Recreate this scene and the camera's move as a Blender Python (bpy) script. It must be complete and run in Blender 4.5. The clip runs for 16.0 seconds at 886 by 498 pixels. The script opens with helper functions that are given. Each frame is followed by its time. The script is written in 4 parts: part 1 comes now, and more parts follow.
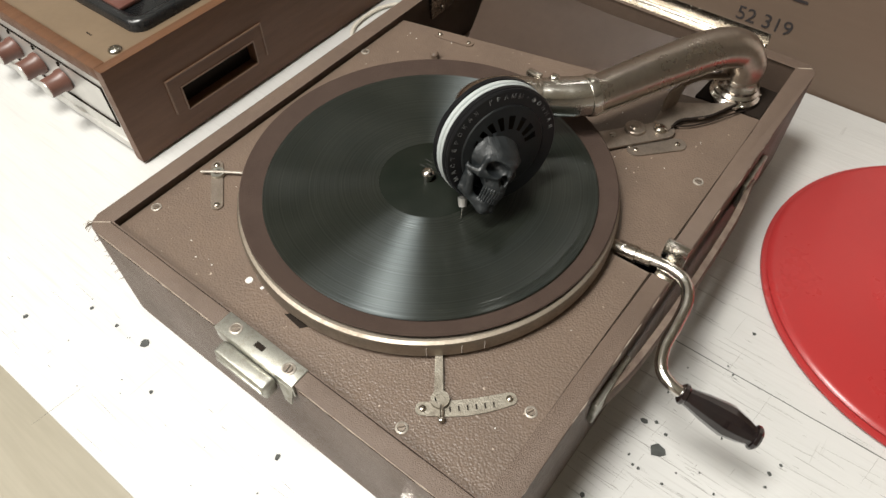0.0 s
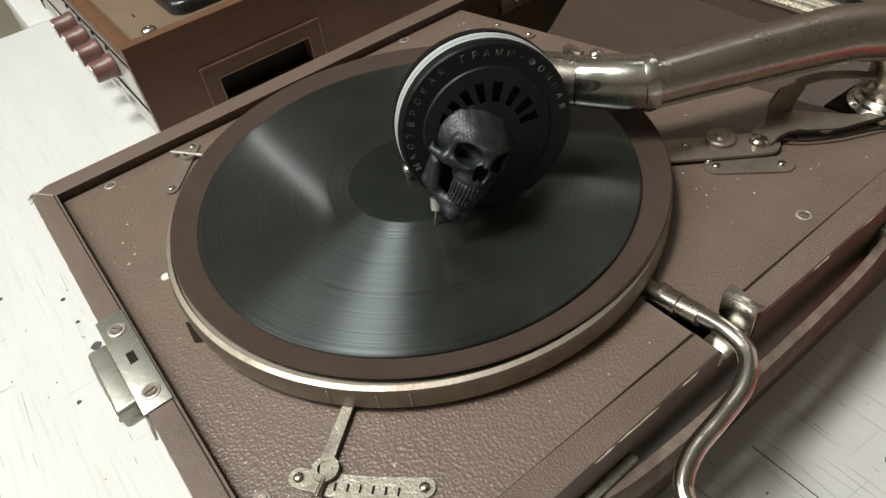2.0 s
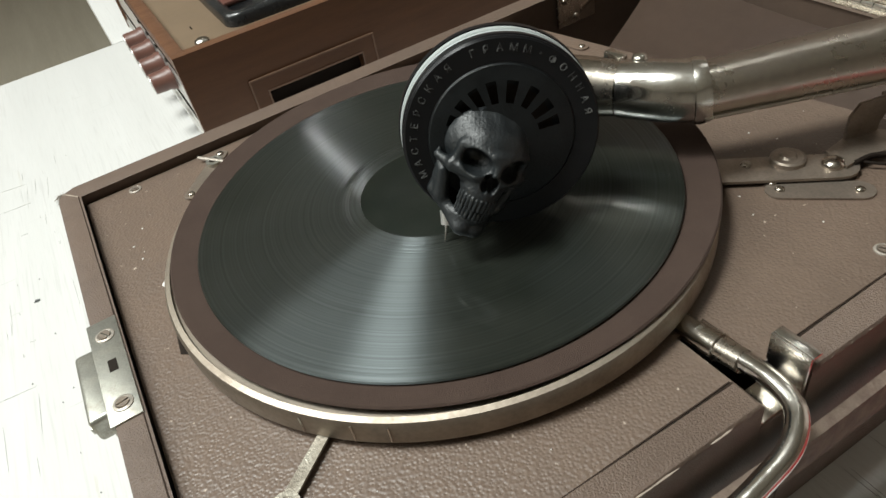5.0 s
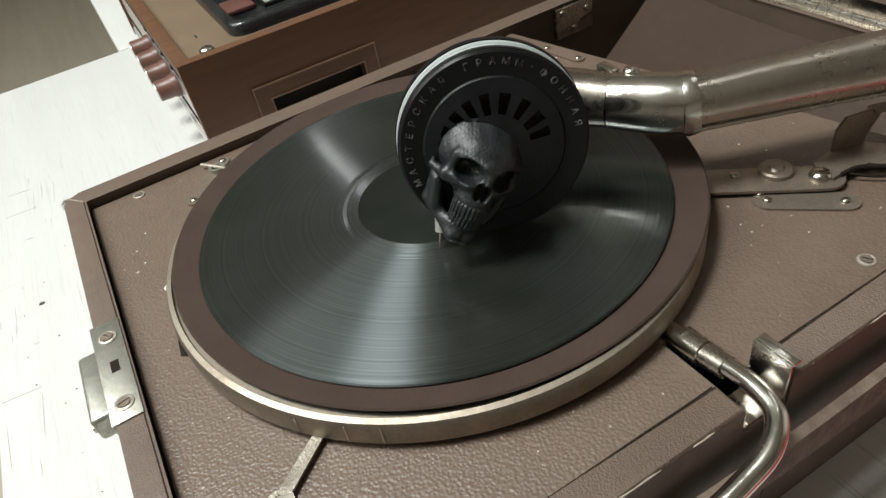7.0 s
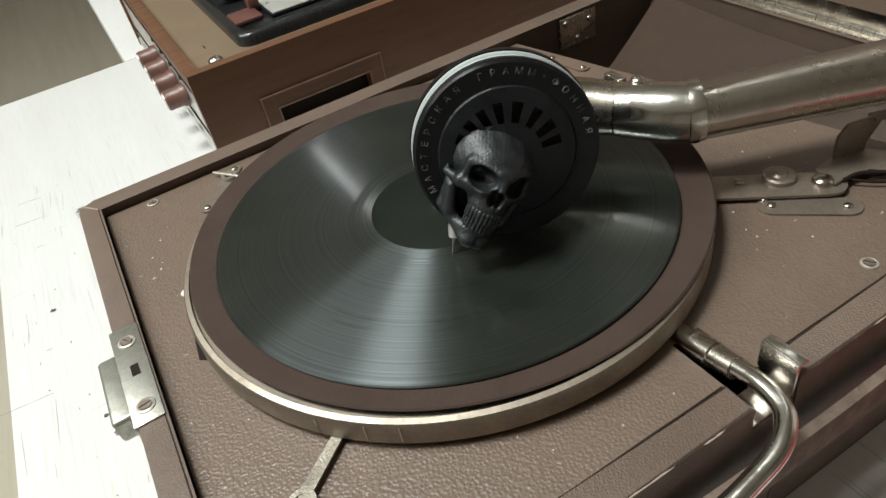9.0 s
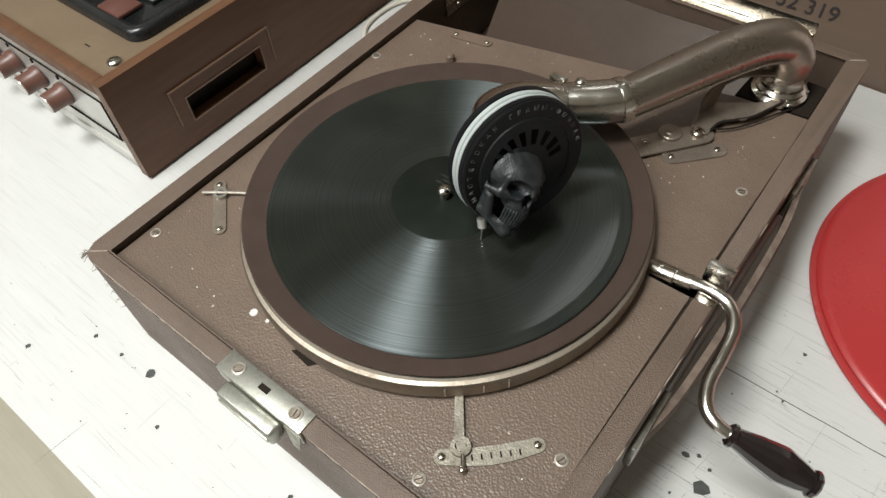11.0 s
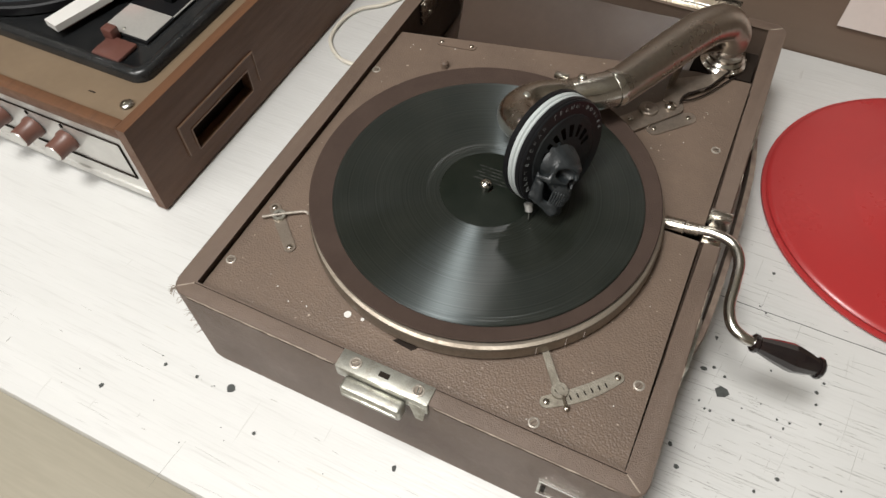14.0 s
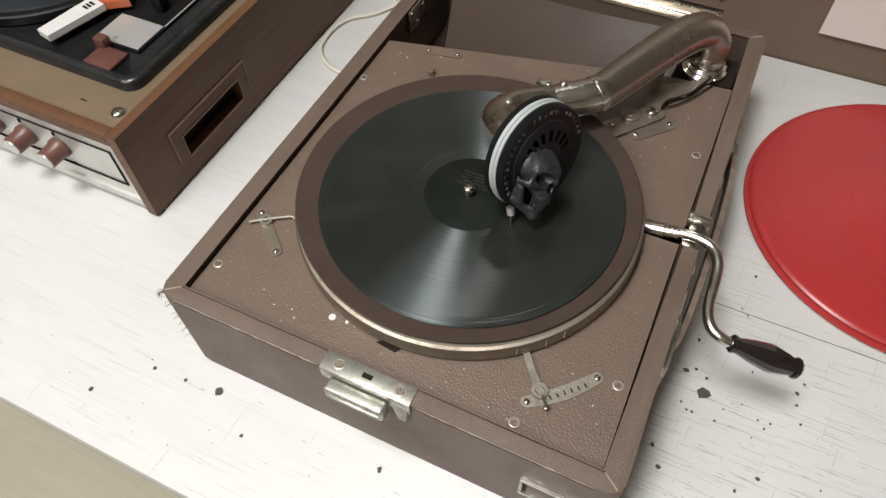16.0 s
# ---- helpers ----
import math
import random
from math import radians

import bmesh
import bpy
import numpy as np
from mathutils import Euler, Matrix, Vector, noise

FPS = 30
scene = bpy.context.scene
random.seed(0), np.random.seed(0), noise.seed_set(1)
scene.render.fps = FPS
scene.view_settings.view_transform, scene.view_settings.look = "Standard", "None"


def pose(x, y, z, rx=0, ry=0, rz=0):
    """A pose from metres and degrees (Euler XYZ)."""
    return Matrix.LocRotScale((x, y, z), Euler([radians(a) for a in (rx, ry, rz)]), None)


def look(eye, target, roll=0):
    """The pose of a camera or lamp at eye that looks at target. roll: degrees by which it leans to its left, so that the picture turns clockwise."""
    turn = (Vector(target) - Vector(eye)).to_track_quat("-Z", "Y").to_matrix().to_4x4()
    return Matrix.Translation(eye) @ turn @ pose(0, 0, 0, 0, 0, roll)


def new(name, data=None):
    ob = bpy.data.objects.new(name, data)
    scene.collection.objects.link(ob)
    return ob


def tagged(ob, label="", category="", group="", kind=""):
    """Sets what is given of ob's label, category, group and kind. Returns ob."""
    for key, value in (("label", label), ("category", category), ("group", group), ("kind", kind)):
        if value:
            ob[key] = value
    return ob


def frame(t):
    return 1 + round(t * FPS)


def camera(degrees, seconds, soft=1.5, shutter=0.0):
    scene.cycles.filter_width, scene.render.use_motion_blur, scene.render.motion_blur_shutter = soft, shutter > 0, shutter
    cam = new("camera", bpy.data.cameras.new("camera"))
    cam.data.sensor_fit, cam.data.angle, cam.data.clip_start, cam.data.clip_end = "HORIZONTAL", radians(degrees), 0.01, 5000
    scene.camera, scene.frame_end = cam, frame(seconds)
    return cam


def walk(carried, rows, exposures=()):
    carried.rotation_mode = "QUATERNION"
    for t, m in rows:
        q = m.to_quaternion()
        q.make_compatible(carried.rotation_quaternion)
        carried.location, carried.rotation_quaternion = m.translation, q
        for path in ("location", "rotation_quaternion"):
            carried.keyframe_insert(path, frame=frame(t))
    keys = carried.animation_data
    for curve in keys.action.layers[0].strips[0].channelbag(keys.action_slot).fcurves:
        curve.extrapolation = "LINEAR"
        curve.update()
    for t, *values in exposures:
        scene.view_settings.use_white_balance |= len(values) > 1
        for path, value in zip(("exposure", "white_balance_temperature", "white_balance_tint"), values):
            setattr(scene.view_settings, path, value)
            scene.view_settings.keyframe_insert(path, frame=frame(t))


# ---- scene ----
import itertools

cam = camera(65.8, 16.0)
PATH = [
    (0, (0.2066, -0.2455, 0.4399), (0.1184, -0.1344, 0.2601), -1.0),
    (0.5, (0.2240, -0.2125, 0.4065), (0.1221, -0.1057, 0.2314), -3.0),
    (1, (0.2276, -0.1854, 0.3751), (0.1164, -0.0845, 0.2021), -4.0),
    (1.5, (0.2317, -0.1568, 0.3503), (0.1060, -0.0639, 0.1829), -7.0),
    (2, (0.2396, -0.1355, 0.3282), (0.1013, -0.0508, 0.1665), -9.4),
    (2.5, (0.2429, -0.1242, 0.3162), (0.0977, -0.0439, 0.1584), -10.1),
    (3, (0.2401, -0.1143, 0.3054), (0.0910, -0.0390, 0.1486), -10.9),
    (3.5, (0.2414, -0.1045, 0.3017), (0.0868, -0.0295, 0.1503), -10.4),
    (4, (0.2419, -0.0998, 0.2969), (0.0848, -0.0301, 0.1455), -11.3),
    (4.5, (0.2402, -0.1009, 0.2969), (0.0814, -0.0337, 0.1463), -12.3),
    (7, (0.2479, -0.0996, 0.3016), (0.0866, -0.0329, 0.1534), -12.2),
    (7.5, (0.2490, -0.1020, 0.3019), (0.0871, -0.0356, 0.1543), -12.1),
    (8, (0.2488, -0.1022, 0.3018), (0.0863, -0.0368, 0.1545), -12.4),
    (8.5, (0.2489, -0.0994, 0.3022), (0.0859, -0.0337, 0.1554), -12.4),
    (8.7, (0.2514, -0.1014, 0.3022), (0.0874, -0.0342, 0.1573), -12.1),
    (10.8, (0.1957, -0.1985, 0.4137), (0.0940, -0.0988, 0.2344), -5.9),
    (11, (0.1856, -0.2115, 0.4257), (0.0927, -0.1084, 0.2435), -5.0),
    (11.5, (0.1590, -0.2484, 0.4499), (0.0838, -0.1396, 0.2629), -2.8),
    (12, (0.1352, -0.2766, 0.4638), (0.0711, -0.1661, 0.2738), -2.0),
    (12.5, (0.1177, -0.2959, 0.4720), (0.0589, -0.1856, 0.2801), -2.2),
    (13, (0.1185, -0.2995, 0.4844), (0.0593, -0.1834, 0.2962), -1.8),
    (13.5, (0.1136, -0.2953, 0.4887), (0.0542, -0.1794, 0.3003), -1.7),
    (14, (0.1144, -0.2953, 0.4893), (0.0552, -0.1788, 0.3012), -1.7),
    (14.5, (0.1216, -0.2953, 0.4896), (0.0624, -0.1792, 0.3012), -2.2),
    (15, (0.1171, -0.2915, 0.4917), (0.0585, -0.1748, 0.3037), -1.5),
    (15.5, (0.1226, -0.2920, 0.4911), (0.0634, -0.1746, 0.3035), -1.6),
    (16, (0.1278, -0.2975, 0.4933), (0.0677, -0.1786, 0.3069), -1.8),
]
walk(cam, [(t, look(eye, target, roll)) for t, eye, target, roll in PATH],
     exposures=[(0, 0.86, 6500, 10), (0.5, 0.67, 6450, 10), (1.2, 0.62, 6400, 9), (2.5, 0.68, 6250, 6), (4.5, 0.76, 6150, 5), (8.7, 0.76, 6150, 5), (11.0, 0.66, 6200, 7), (13.0, 0.57, 6350, 11), (16.0, 0.56, 6300, 11)])

# ---------------------------------------------------------------- light
world = bpy.data.worlds.new("room_air")
scene.world = world
world.use_nodes = True
world.node_tree.nodes["Background"].inputs[0].default_value = (0.9, 0.86, 0.8, 1)
world.node_tree.nodes["Background"].inputs[1].default_value = 0.16


def area_lamp(name, eye, target, sx, sy, watts, colour):
    data = bpy.data.lights.new(name, "AREA")
    data.shape, data.size, data.size_y, data.energy, data.color = "RECTANGLE", sx, sy, watts, colour
    ob = new(name, data)
    ob.matrix_world = look(eye, target)
    return ob


area_lamp("ceiling_light", (-0.24, -0.56, 1.84), (-0.20, -0.46, 0), 0.36, 0.50, 25, (1.0, 0.98, 0.92))
area_lamp("ceiling_tube_light", (-0.36, 1.10, 1.84), (-0.36, 1.10, 0), 0.10, 0.70, 0.8, (1.0, 0.98, 0.92))
area_lamp("far_tube_light", (-2.60, 0.69, 1.84), (-2.60, 0.69, 0), 1.20, 0.03, 1.8, (1.0, 0.98, 0.94))
# added broad fill, no known lamp: brightens the case front and softens shadows
area_lamp("front_fill_light", (-0.75, -1.75, 1.84), (-0.75, -1.75, 0), 1.50, 1.50, 37, (1.0, 0.98, 0.92))


# ---------------------------------------------------------------- materials
def shader(name, colour, rough=0.5, metal=0.0, colour2=None, scale=40.0, amount=0.5, bump=0.0, bump_scale=200.0,
           rough_var=0.0, coat=0.0, stretch=(1, 1, 1), bump_kind="NOISE", spec=0.5, speck=None, speck_scale=300.0, speck_cut=0.72):
    """A procedural surface: two tones mixed by coarse and fine noise, roughness variation and relief."""
    m = bpy.data.materials.new(name)
    m.use_nodes = True
    t = m.node_tree
    b = t.nodes["Principled BSDF"]
    link = t.links.new
    b.inputs["Roughness"].default_value = rough
    b.inputs["Metallic"].default_value = metal
    b.inputs["Coat Weight"].default_value = coat
    b.inputs["Specular IOR Level"].default_value = spec
    co = t.nodes.new("ShaderNodeTexCoord")
    mp = t.nodes.new("ShaderNodeMapping")
    mp.inputs["Scale"].default_value = stretch
    link(co.outputs["Object"], mp.inputs[0])
    n1 = t.nodes.new("ShaderNodeTexNoise")
    n1.inputs["Scale"].default_value, n1.inputs["Detail"].default_value = scale, 6
    n2 = t.nodes.new("ShaderNodeTexNoise")
    n2.inputs["Scale"].default_value, n2.inputs["Detail"].default_value = scale * 9, 3
    for n in (n1, n2):
        link(mp.outputs[0], n.inputs["Vector"])
    add = t.nodes.new("ShaderNodeMath")
    add.operation = "MULTIPLY_ADD"
    link(n2.outputs[0], add.inputs[0])
    add.inputs[1].default_value = 0.4
    link(n1.outputs[0], add.inputs[2])
    rng = t.nodes.new("ShaderNodeMapRange")
    rng.inputs[1].default_value, rng.inputs[2].default_value = 0.5, 0.95
    rng.inputs[3].default_value, rng.inputs[4].default_value = 0.0, amount
    link(add.outputs[0], rng.inputs[0])
    mix = t.nodes.new("ShaderNodeMix")
    mix.data_type = "RGBA"
    c2 = colour2 or tuple(c * 0.6 for c in colour)
    mix.inputs[6].default_value, mix.inputs[7].default_value = (*colour, 1), (*c2, 1)
    link(rng.outputs[0], mix.inputs[0])
    last = mix.outputs[2]
    if speck:
        n3 = t.nodes.new("ShaderNodeTexNoise")
        n3.inputs["Scale"].default_value, n3.inputs["Detail"].default_value = speck_scale, 4
        link(mp.outputs[0], n3.inputs["Vector"])
        cut = t.nodes.new("ShaderNodeMapRange")
        cut.inputs[1].default_value, cut.inputs[2].default_value = speck_cut, speck_cut + 0.04
        link(n3.outputs[0], cut.inputs[0])
        mx = t.nodes.new("ShaderNodeMix")
        mx.data_type = "RGBA"
        mx.inputs[7].default_value = (*speck, 1)
        link(last, mx.inputs[6])
        link(cut.outputs[0], mx.inputs[0])
        last = mx.outputs[2]
    link(last, b.inputs["Base Color"])
    if rough_var:
        rr = t.nodes.new("ShaderNodeMapRange")
        rr.inputs[1].default_value, rr.inputs[2].default_value = 0.4, 1.0
        rr.inputs[3].default_value, rr.inputs[4].default_value = max(rough - rough_var, 0.02), min(rough + rough_var, 1)
        link(add.outputs[0], rr.inputs[0])
        link(rr.outputs[0], b.inputs["Roughness"])
    if bump:
        if bump_kind == "VORONOI":
            bn = t.nodes.new("ShaderNodeTexVoronoi")
            bn.feature = "SMOOTH_F1"
        else:
            bn = t.nodes.new("ShaderNodeTexNoise")
            bn.inputs["Detail"].default_value = 4
        bn.inputs["Scale"].default_value = bump_scale
        link(mp.outputs[0], bn.inputs["Vector"])
        bp = t.nodes.new("ShaderNodeBump")
        bp.inputs["Strength"].default_value, bp.inputs["Distance"].default_value = bump, 0.001
        link(bn.outputs[0], bp.inputs["Height"])
        link(bp.outputs[0], b.inputs["Normal"])
    return m


LEATHER = shader("brown_leatherette", (0.142, 0.102, 0.077), 0.42, colour2=(0.098, 0.069, 0.051), scale=22, amount=0.7, bump=0.36,
                 bump_scale=820, rough_var=0.12, bump_kind="VORONOI", speck=(0.4, 0.33, 0.27), speck_scale=300, speck_cut=0.70)
CLOTH = shader("brown_bookcloth", (0.128, 0.090, 0.068), 0.52, colour2=(0.092, 0.064, 0.048), scale=18, amount=0.8, bump=0.6,
               bump_scale=1300, rough_var=0.1, speck=(0.28, 0.22, 0.17), speck_scale=120, speck_cut=0.76)
HORN = shader("brown_lacquered_sheet", (0.118, 0.081, 0.061), 0.38, colour2=(0.080, 0.053, 0.040), scale=14, amount=0.6, bump=0.08, bump_scale=300, rough_var=0.1, spec=0.28)
# near black for dark marks, and for shade put as colour into hollows
DARK = shader("near_black_marks_and_hollow_shade", (0.018, 0.013, 0.010), 0.7, scale=30, spec=0.1)
NICKEL = shader("tarnished_nickel", (0.56, 0.52, 0.46), 0.24, 1.0, (0.33, 0.29, 0.24), 60, 0.8, 0.06, 420, 0.12)
TIN = shader("dull_plated_steel", (0.50, 0.50, 0.455), 0.40, 0.85, (0.24, 0.225, 0.185), 150, 0.9, 0.08, 900, 0.14)
ARM = shader("browned_nickel", (0.50, 0.455, 0.40), 0.30, 1.0, (0.34, 0.30, 0.255), 30, 0.8, 0.03, 300, 0.1)
LINK = shader("browned_link_plate", (0.34, 0.285, 0.235), 0.38, 0.7, (0.2, 0.165, 0.135), 90, 0.9, 0.2, 600, 0.12)
WASHER = shader("pale_tinned_washer", (0.44, 0.40, 0.35), 0.42, 0.4, (0.26, 0.225, 0.185), 300, 0.9, 0.1, 900, 0.1)
DULL = shader("stained_tin_plate", (0.36, 0.335, 0.28), 0.5, 0.7, (0.2, 0.175, 0.14), 150, 1.0, 0.3, 900, 0.15)
CHROME = shader("worn_chrome", (0.7, 0.68, 0.64), 0.2, 1.0, (0.46, 0.43, 0.38), 80, 0.7, 0.05, 400, 0.12)
FELT = shader("plum_felt", (0.060, 0.041, 0.033), 0.95, colour2=(0.042, 0.028, 0.023), scale=60, amount=0.6, bump=0.5, bump_scale=2500, spec=0.15)
BRASSY = shader("turntable_rim_metal", (0.36, 0.315, 0.26), 0.52, 1.0, (0.24, 0.2, 0.16), 60, 0.8, 0.1, 400, 0.14)
RESIN = shader("black_printed_resin", (0.0085, 0.0105, 0.0115), 0.45, colour2=(0.025, 0.029, 0.031), scale=140, amount=0.6, bump=0.22, bump_scale=900, rough_var=0.12)
BLACK = shader("black_plastic", (0.008, 0.008, 0.009), 0.3, colour2=(0.012, 0.012, 0.012), scale=60, amount=0.4, spec=0.14)
GASKET = shader("pale_rubber_ring", (0.40, 0.43, 0.425), 0.5, colour2=(0.3, 0.325, 0.325), scale=80, amount=0.4)
LETTER = shader("silver_lettering", (0.24, 0.25, 0.245), 0.4, colour2=(0.012, 0.012, 0.012), scale=330, amount=1.7)
HANDLE = shader("black_lacquered_wood", (0.008, 0.0065, 0.007), 0.14, colour2=(0.022, 0.013, 0.012), scale=50, amount=0.6, coat=0.5)
RED = shader("red_vinyl", (0.34, 0.028, 0.028), 0.3, colour2=(0.3, 0.024, 0.026), scale=12, amount=0.5, bump=0.05, bump_scale=500, rough_var=0.05)
WALNUT = shader("walnut_veneer", (0.122, 0.059, 0.031), 0.42, colour2=(0.086, 0.041, 0.022), scale=26, amount=0.8, bump=0.08, bump_scale=300, stretch=(6, 0.7, 6), spec=0.28, rough_var=0.12)
BEAD = shader("rubbed_walnut_bead", (0.19, 0.11, 0.07), 0.4, colour2=(0.11, 0.06, 0.038), scale=60, amount=0.8)
TAN = shader("tan_top_board", (0.160, 0.114, 0.072), 0.5, colour2=(0.115, 0.081, 0.05), scale=20, amount=0.6, bump=0.05, bump_scale=300)
SILVERPANEL = shader("silver_front_panel", (0.62, 0.61, 0.58), 0.35, 0.6, (0.45, 0.44, 0.42), 40, 0.5)
KNOB = shader("brown_bakelite_knob", (0.13, 0.06, 0.045), 0.4, scale=60)
WHITEPL = shader("white_plastic", (0.6, 0.585, 0.56), 0.4, scale=60, amount=0.2)
ORANGE = shader("orange_plastic", (0.42, 0.1, 0.04), 0.4, scale=60, amount=0.4)
MAROON = shader("maroon_plastic", (0.11, 0.045, 0.035), 0.35, scale=40, amount=0.5)
PLINTH = shader("dusty_black_plinth", (0.009, 0.010, 0.011), 0.26, colour2=(0.06, 0.058, 0.055), scale=35, amount=0.28, bump=0.1, bump_scale=700)
CHIP = shader("exposed_dark_wood", (0.07, 0.075, 0.07), 0.8, colour2=(0.04, 0.04, 0.04), scale=200, amount=0.8)
SCRATCH = shader("bared_grey_wood", (0.2, 0.195, 0.18), 0.8, colour2=(0.36, 0.35, 0.33), scale=120, amount=1.0)
BOARD = shader("brown_hardboard", (0.132, 0.092, 0.066), 0.55, colour2=(0.105, 0.073, 0.052), scale=6, amount=0.6, bump=0.05, bump_scale=600, stretch=(0.3, 1, 3))
INK = shader("black_ink", (0.03, 0.025, 0.025), 0.7, scale=400)
PAPER = shader("pale_paper", (0.62, 0.56, 0.52), 0.8, scale=20, amount=0.2)
FLOOR = shader("grey_beige_laminate", (0.5, 0.46, 0.37), 0.45, colour2=(0.4, 0.36, 0.28), scale=3, amount=0.8, stretch=(0.5, 6, 1))
PLASTER = shader("cream_plaster", (0.36, 0.325, 0.285), 0.9, scale=3, amount=0.15)
CABLE = shader("ivory_cable", (0.6, 0.56, 0.48), 0.5, scale=50, amount=0.2)
STRAP = shader("cracked_leather_strap", (0.1, 0.068, 0.053), 0.85, colour2=(0.22, 0.17, 0.13), scale=120, amount=0.8, bump=0.6, bump_scale=400)
WORN = shader("bared_cloth_edge", (0.38, 0.32, 0.26), 0.6, colour2=(0.16, 0.12, 0.09), scale=200, amount=0.8)
JOINT = shader("dark_brown_joint", (0.035, 0.024, 0.018), 0.8, scale=200, amount=0.6, spec=0.1)
THREAD = shader("frayed_thread", (0.25, 0.2, 0.155), 0.9, scale=100)


def white_paint():
    """Brushed white paint on boards: faint grain along x, grey scuffs and fine dark scratches in patches."""
    m = shader("white_painted_board", (0.555, 0.55, 0.535), 0.45, colour2=(0.47, 0.465, 0.448), scale=7, amount=0.35, bump=0.25, bump_scale=60,
               stretch=(0.6, 7, 7), speck=(0.5, 0.485, 0.45), speck_scale=26, speck_cut=0.73)
    t = m.node_tree
    b = t.nodes["Principled BSDF"]
    last = b.inputs["Base Color"].links[0].from_socket
    co = t.nodes.new("ShaderNodeTexCoord")

    def streak(stretch, scale, lo, hi, detail):
        mp = t.nodes.new("ShaderNodeMapping")
        mp.inputs["Scale"].default_value = stretch
        t.links.new(co.outputs["Object"], mp.inputs[0])
        n = t.nodes.new("ShaderNodeTexNoise")
        n.inputs["Scale"].default_value, n.inputs["Detail"].default_value = scale, detail
        t.links.new(mp.outputs[0], n.inputs["Vector"])
        r = t.nodes.new("ShaderNodeMapRange")
        r.inputs[1].default_value, r.inputs[2].default_value = lo, hi
        t.links.new(n.outputs[0], r.inputs[0])
        return r.outputs[0]

    patch = streak((1, 1, 1), 5.0, 0.25, 0.52, 3)
    for stretch, scale, lo, hi, tone in (((1, 30, 30), 24, 0.585, 0.70, (0.50, 0.493, 0.477)), ((30, 2, 30), 9, 0.70, 0.74, (0.465, 0.457, 0.44)), ((1.2, 34, 34), 12, 0.56, 0.72, (0.485, 0.478, 0.463))):
        line = streak(stretch, scale, lo, hi, 4)
        both = t.nodes.new("ShaderNodeMath")
        both.operation = "MULTIPLY"
        t.links.new(line, both.inputs[0])
        t.links.new(patch, both.inputs[1])
        mx = t.nodes.new("ShaderNodeMix")
        mx.data_type = "RGBA"
        mx.inputs[7].default_value = (*tone, 1)
        t.links.new(last, mx.inputs[6])
        t.links.new(both.outputs[0], mx.inputs[0])
        last = mx.outputs[2]
    t.links.new(last, b.inputs["Base Color"])
    return m


WHITE = white_paint()


def record_shader():
    """Shellac: near black under a film of dust; grooves stretch the gloss across the radius, in bands of their own."""
    m = bpy.data.materials.new("shellac_grooves")
    m.use_nodes = True
    t = m.node_tree
    link = t.links.new
    b = t.nodes["Principled BSDF"]
    b.inputs["Anisotropic"].default_value = 1.0
    b.inputs["Anisotropic Rotation"].default_value = 0.25
    b.inputs["Coat Weight"].default_value = 0.35
    b.inputs["Coat Roughness"].default_value = 0.10
    b.inputs["Specular Tint"].default_value = (0.86, 0.97, 1.0, 1)
    tan = t.nodes.new("ShaderNodeTangent")
    tan.direction_type, tan.axis = "RADIAL", "Z"
    link(tan.outputs[0], b.inputs["Tangent"])
    co = t.nodes.new("ShaderNodeTexCoord")
    flat = t.nodes.new("ShaderNodeVectorMath")
    flat.operation = "MULTIPLY"
    flat.inputs[1].default_value = (1, 1, 0)
    link(co.outputs["Object"], flat.inputs[0])
    size = t.nodes.new("ShaderNodeVectorMath")
    size.operation = "LENGTH"
    link(flat.outputs[0], size.inputs[0])

    def bands(scale, detail):
        n = t.nodes.new("ShaderNodeTexNoise")
        n.noise_dimensions = "1D"
        n.inputs["Scale"].default_value, n.inputs["Detail"].default_value = scale, detail
        link(size.outputs["Value"], n.inputs["W"])
        return n.outputs[0]

    def spread(source, lo, hi, to_lo, to_hi):
        r = t.nodes.new("ShaderNodeMapRange")
        for k, v in enumerate((lo, hi, to_lo, to_hi)):
            r.inputs[k + 1].default_value = v
        link(source, r.inputs[0])
        return r.outputs[0]

    fine = bands(420, 4)
    link(spread(fine, 0.3, 0.7, 0.33, 0.43), b.inputs["Roughness"])
    link(spread(bands(900, 3), 0.32, 0.68, 0.60, 0.86), b.inputs["Specular IOR Level"])
    n = t.nodes.new("ShaderNodeTexNoise")
    n.inputs["Scale"].default_value, n.inputs["Detail"].default_value = 30, 6
    link(co.outputs["Object"], n.inputs["Vector"])
    mix = t.nodes.new("ShaderNodeMix")
    mix.data_type = "RGBA"
    mix.inputs[6].default_value, mix.inputs[7].default_value = (0.0100, 0.0118, 0.0094, 1), (0.0165, 0.0182, 0.0150, 1)
    link(spread(n.outputs[0], 0.4, 0.7, 0, 1), mix.inputs[0])
    link(mix.outputs[2], b.inputs["Base Color"])
    return m


RECORD = record_shader()
LABEL = shader("worn_dark_label", (0.006, 0.0085, 0.006), 0.38, colour2=(0.016, 0.018, 0.014), scale=60, amount=0.5, spec=0.16)


# ---------------------------------------------------------------- mesh helpers
def mesh_object(name, bm, material, smooth=None):
    data = bpy.data.meshes.new(name)
    bmesh.ops.recalc_face_normals(bm, faces=bm.faces)
    bm.to_mesh(data)
    bm.free()
    data.materials.append(material)
    if smooth:
        data.shade_smooth()
        data.set_sharp_from_angle(angle=radians(smooth))
    return new(name, data)


def part(name, bm, material, parent, label="", smooth=35):
    ob = mesh_object(name, bm, material, smooth)
    ob.parent = parent
    return tagged(ob, label) if label else ob


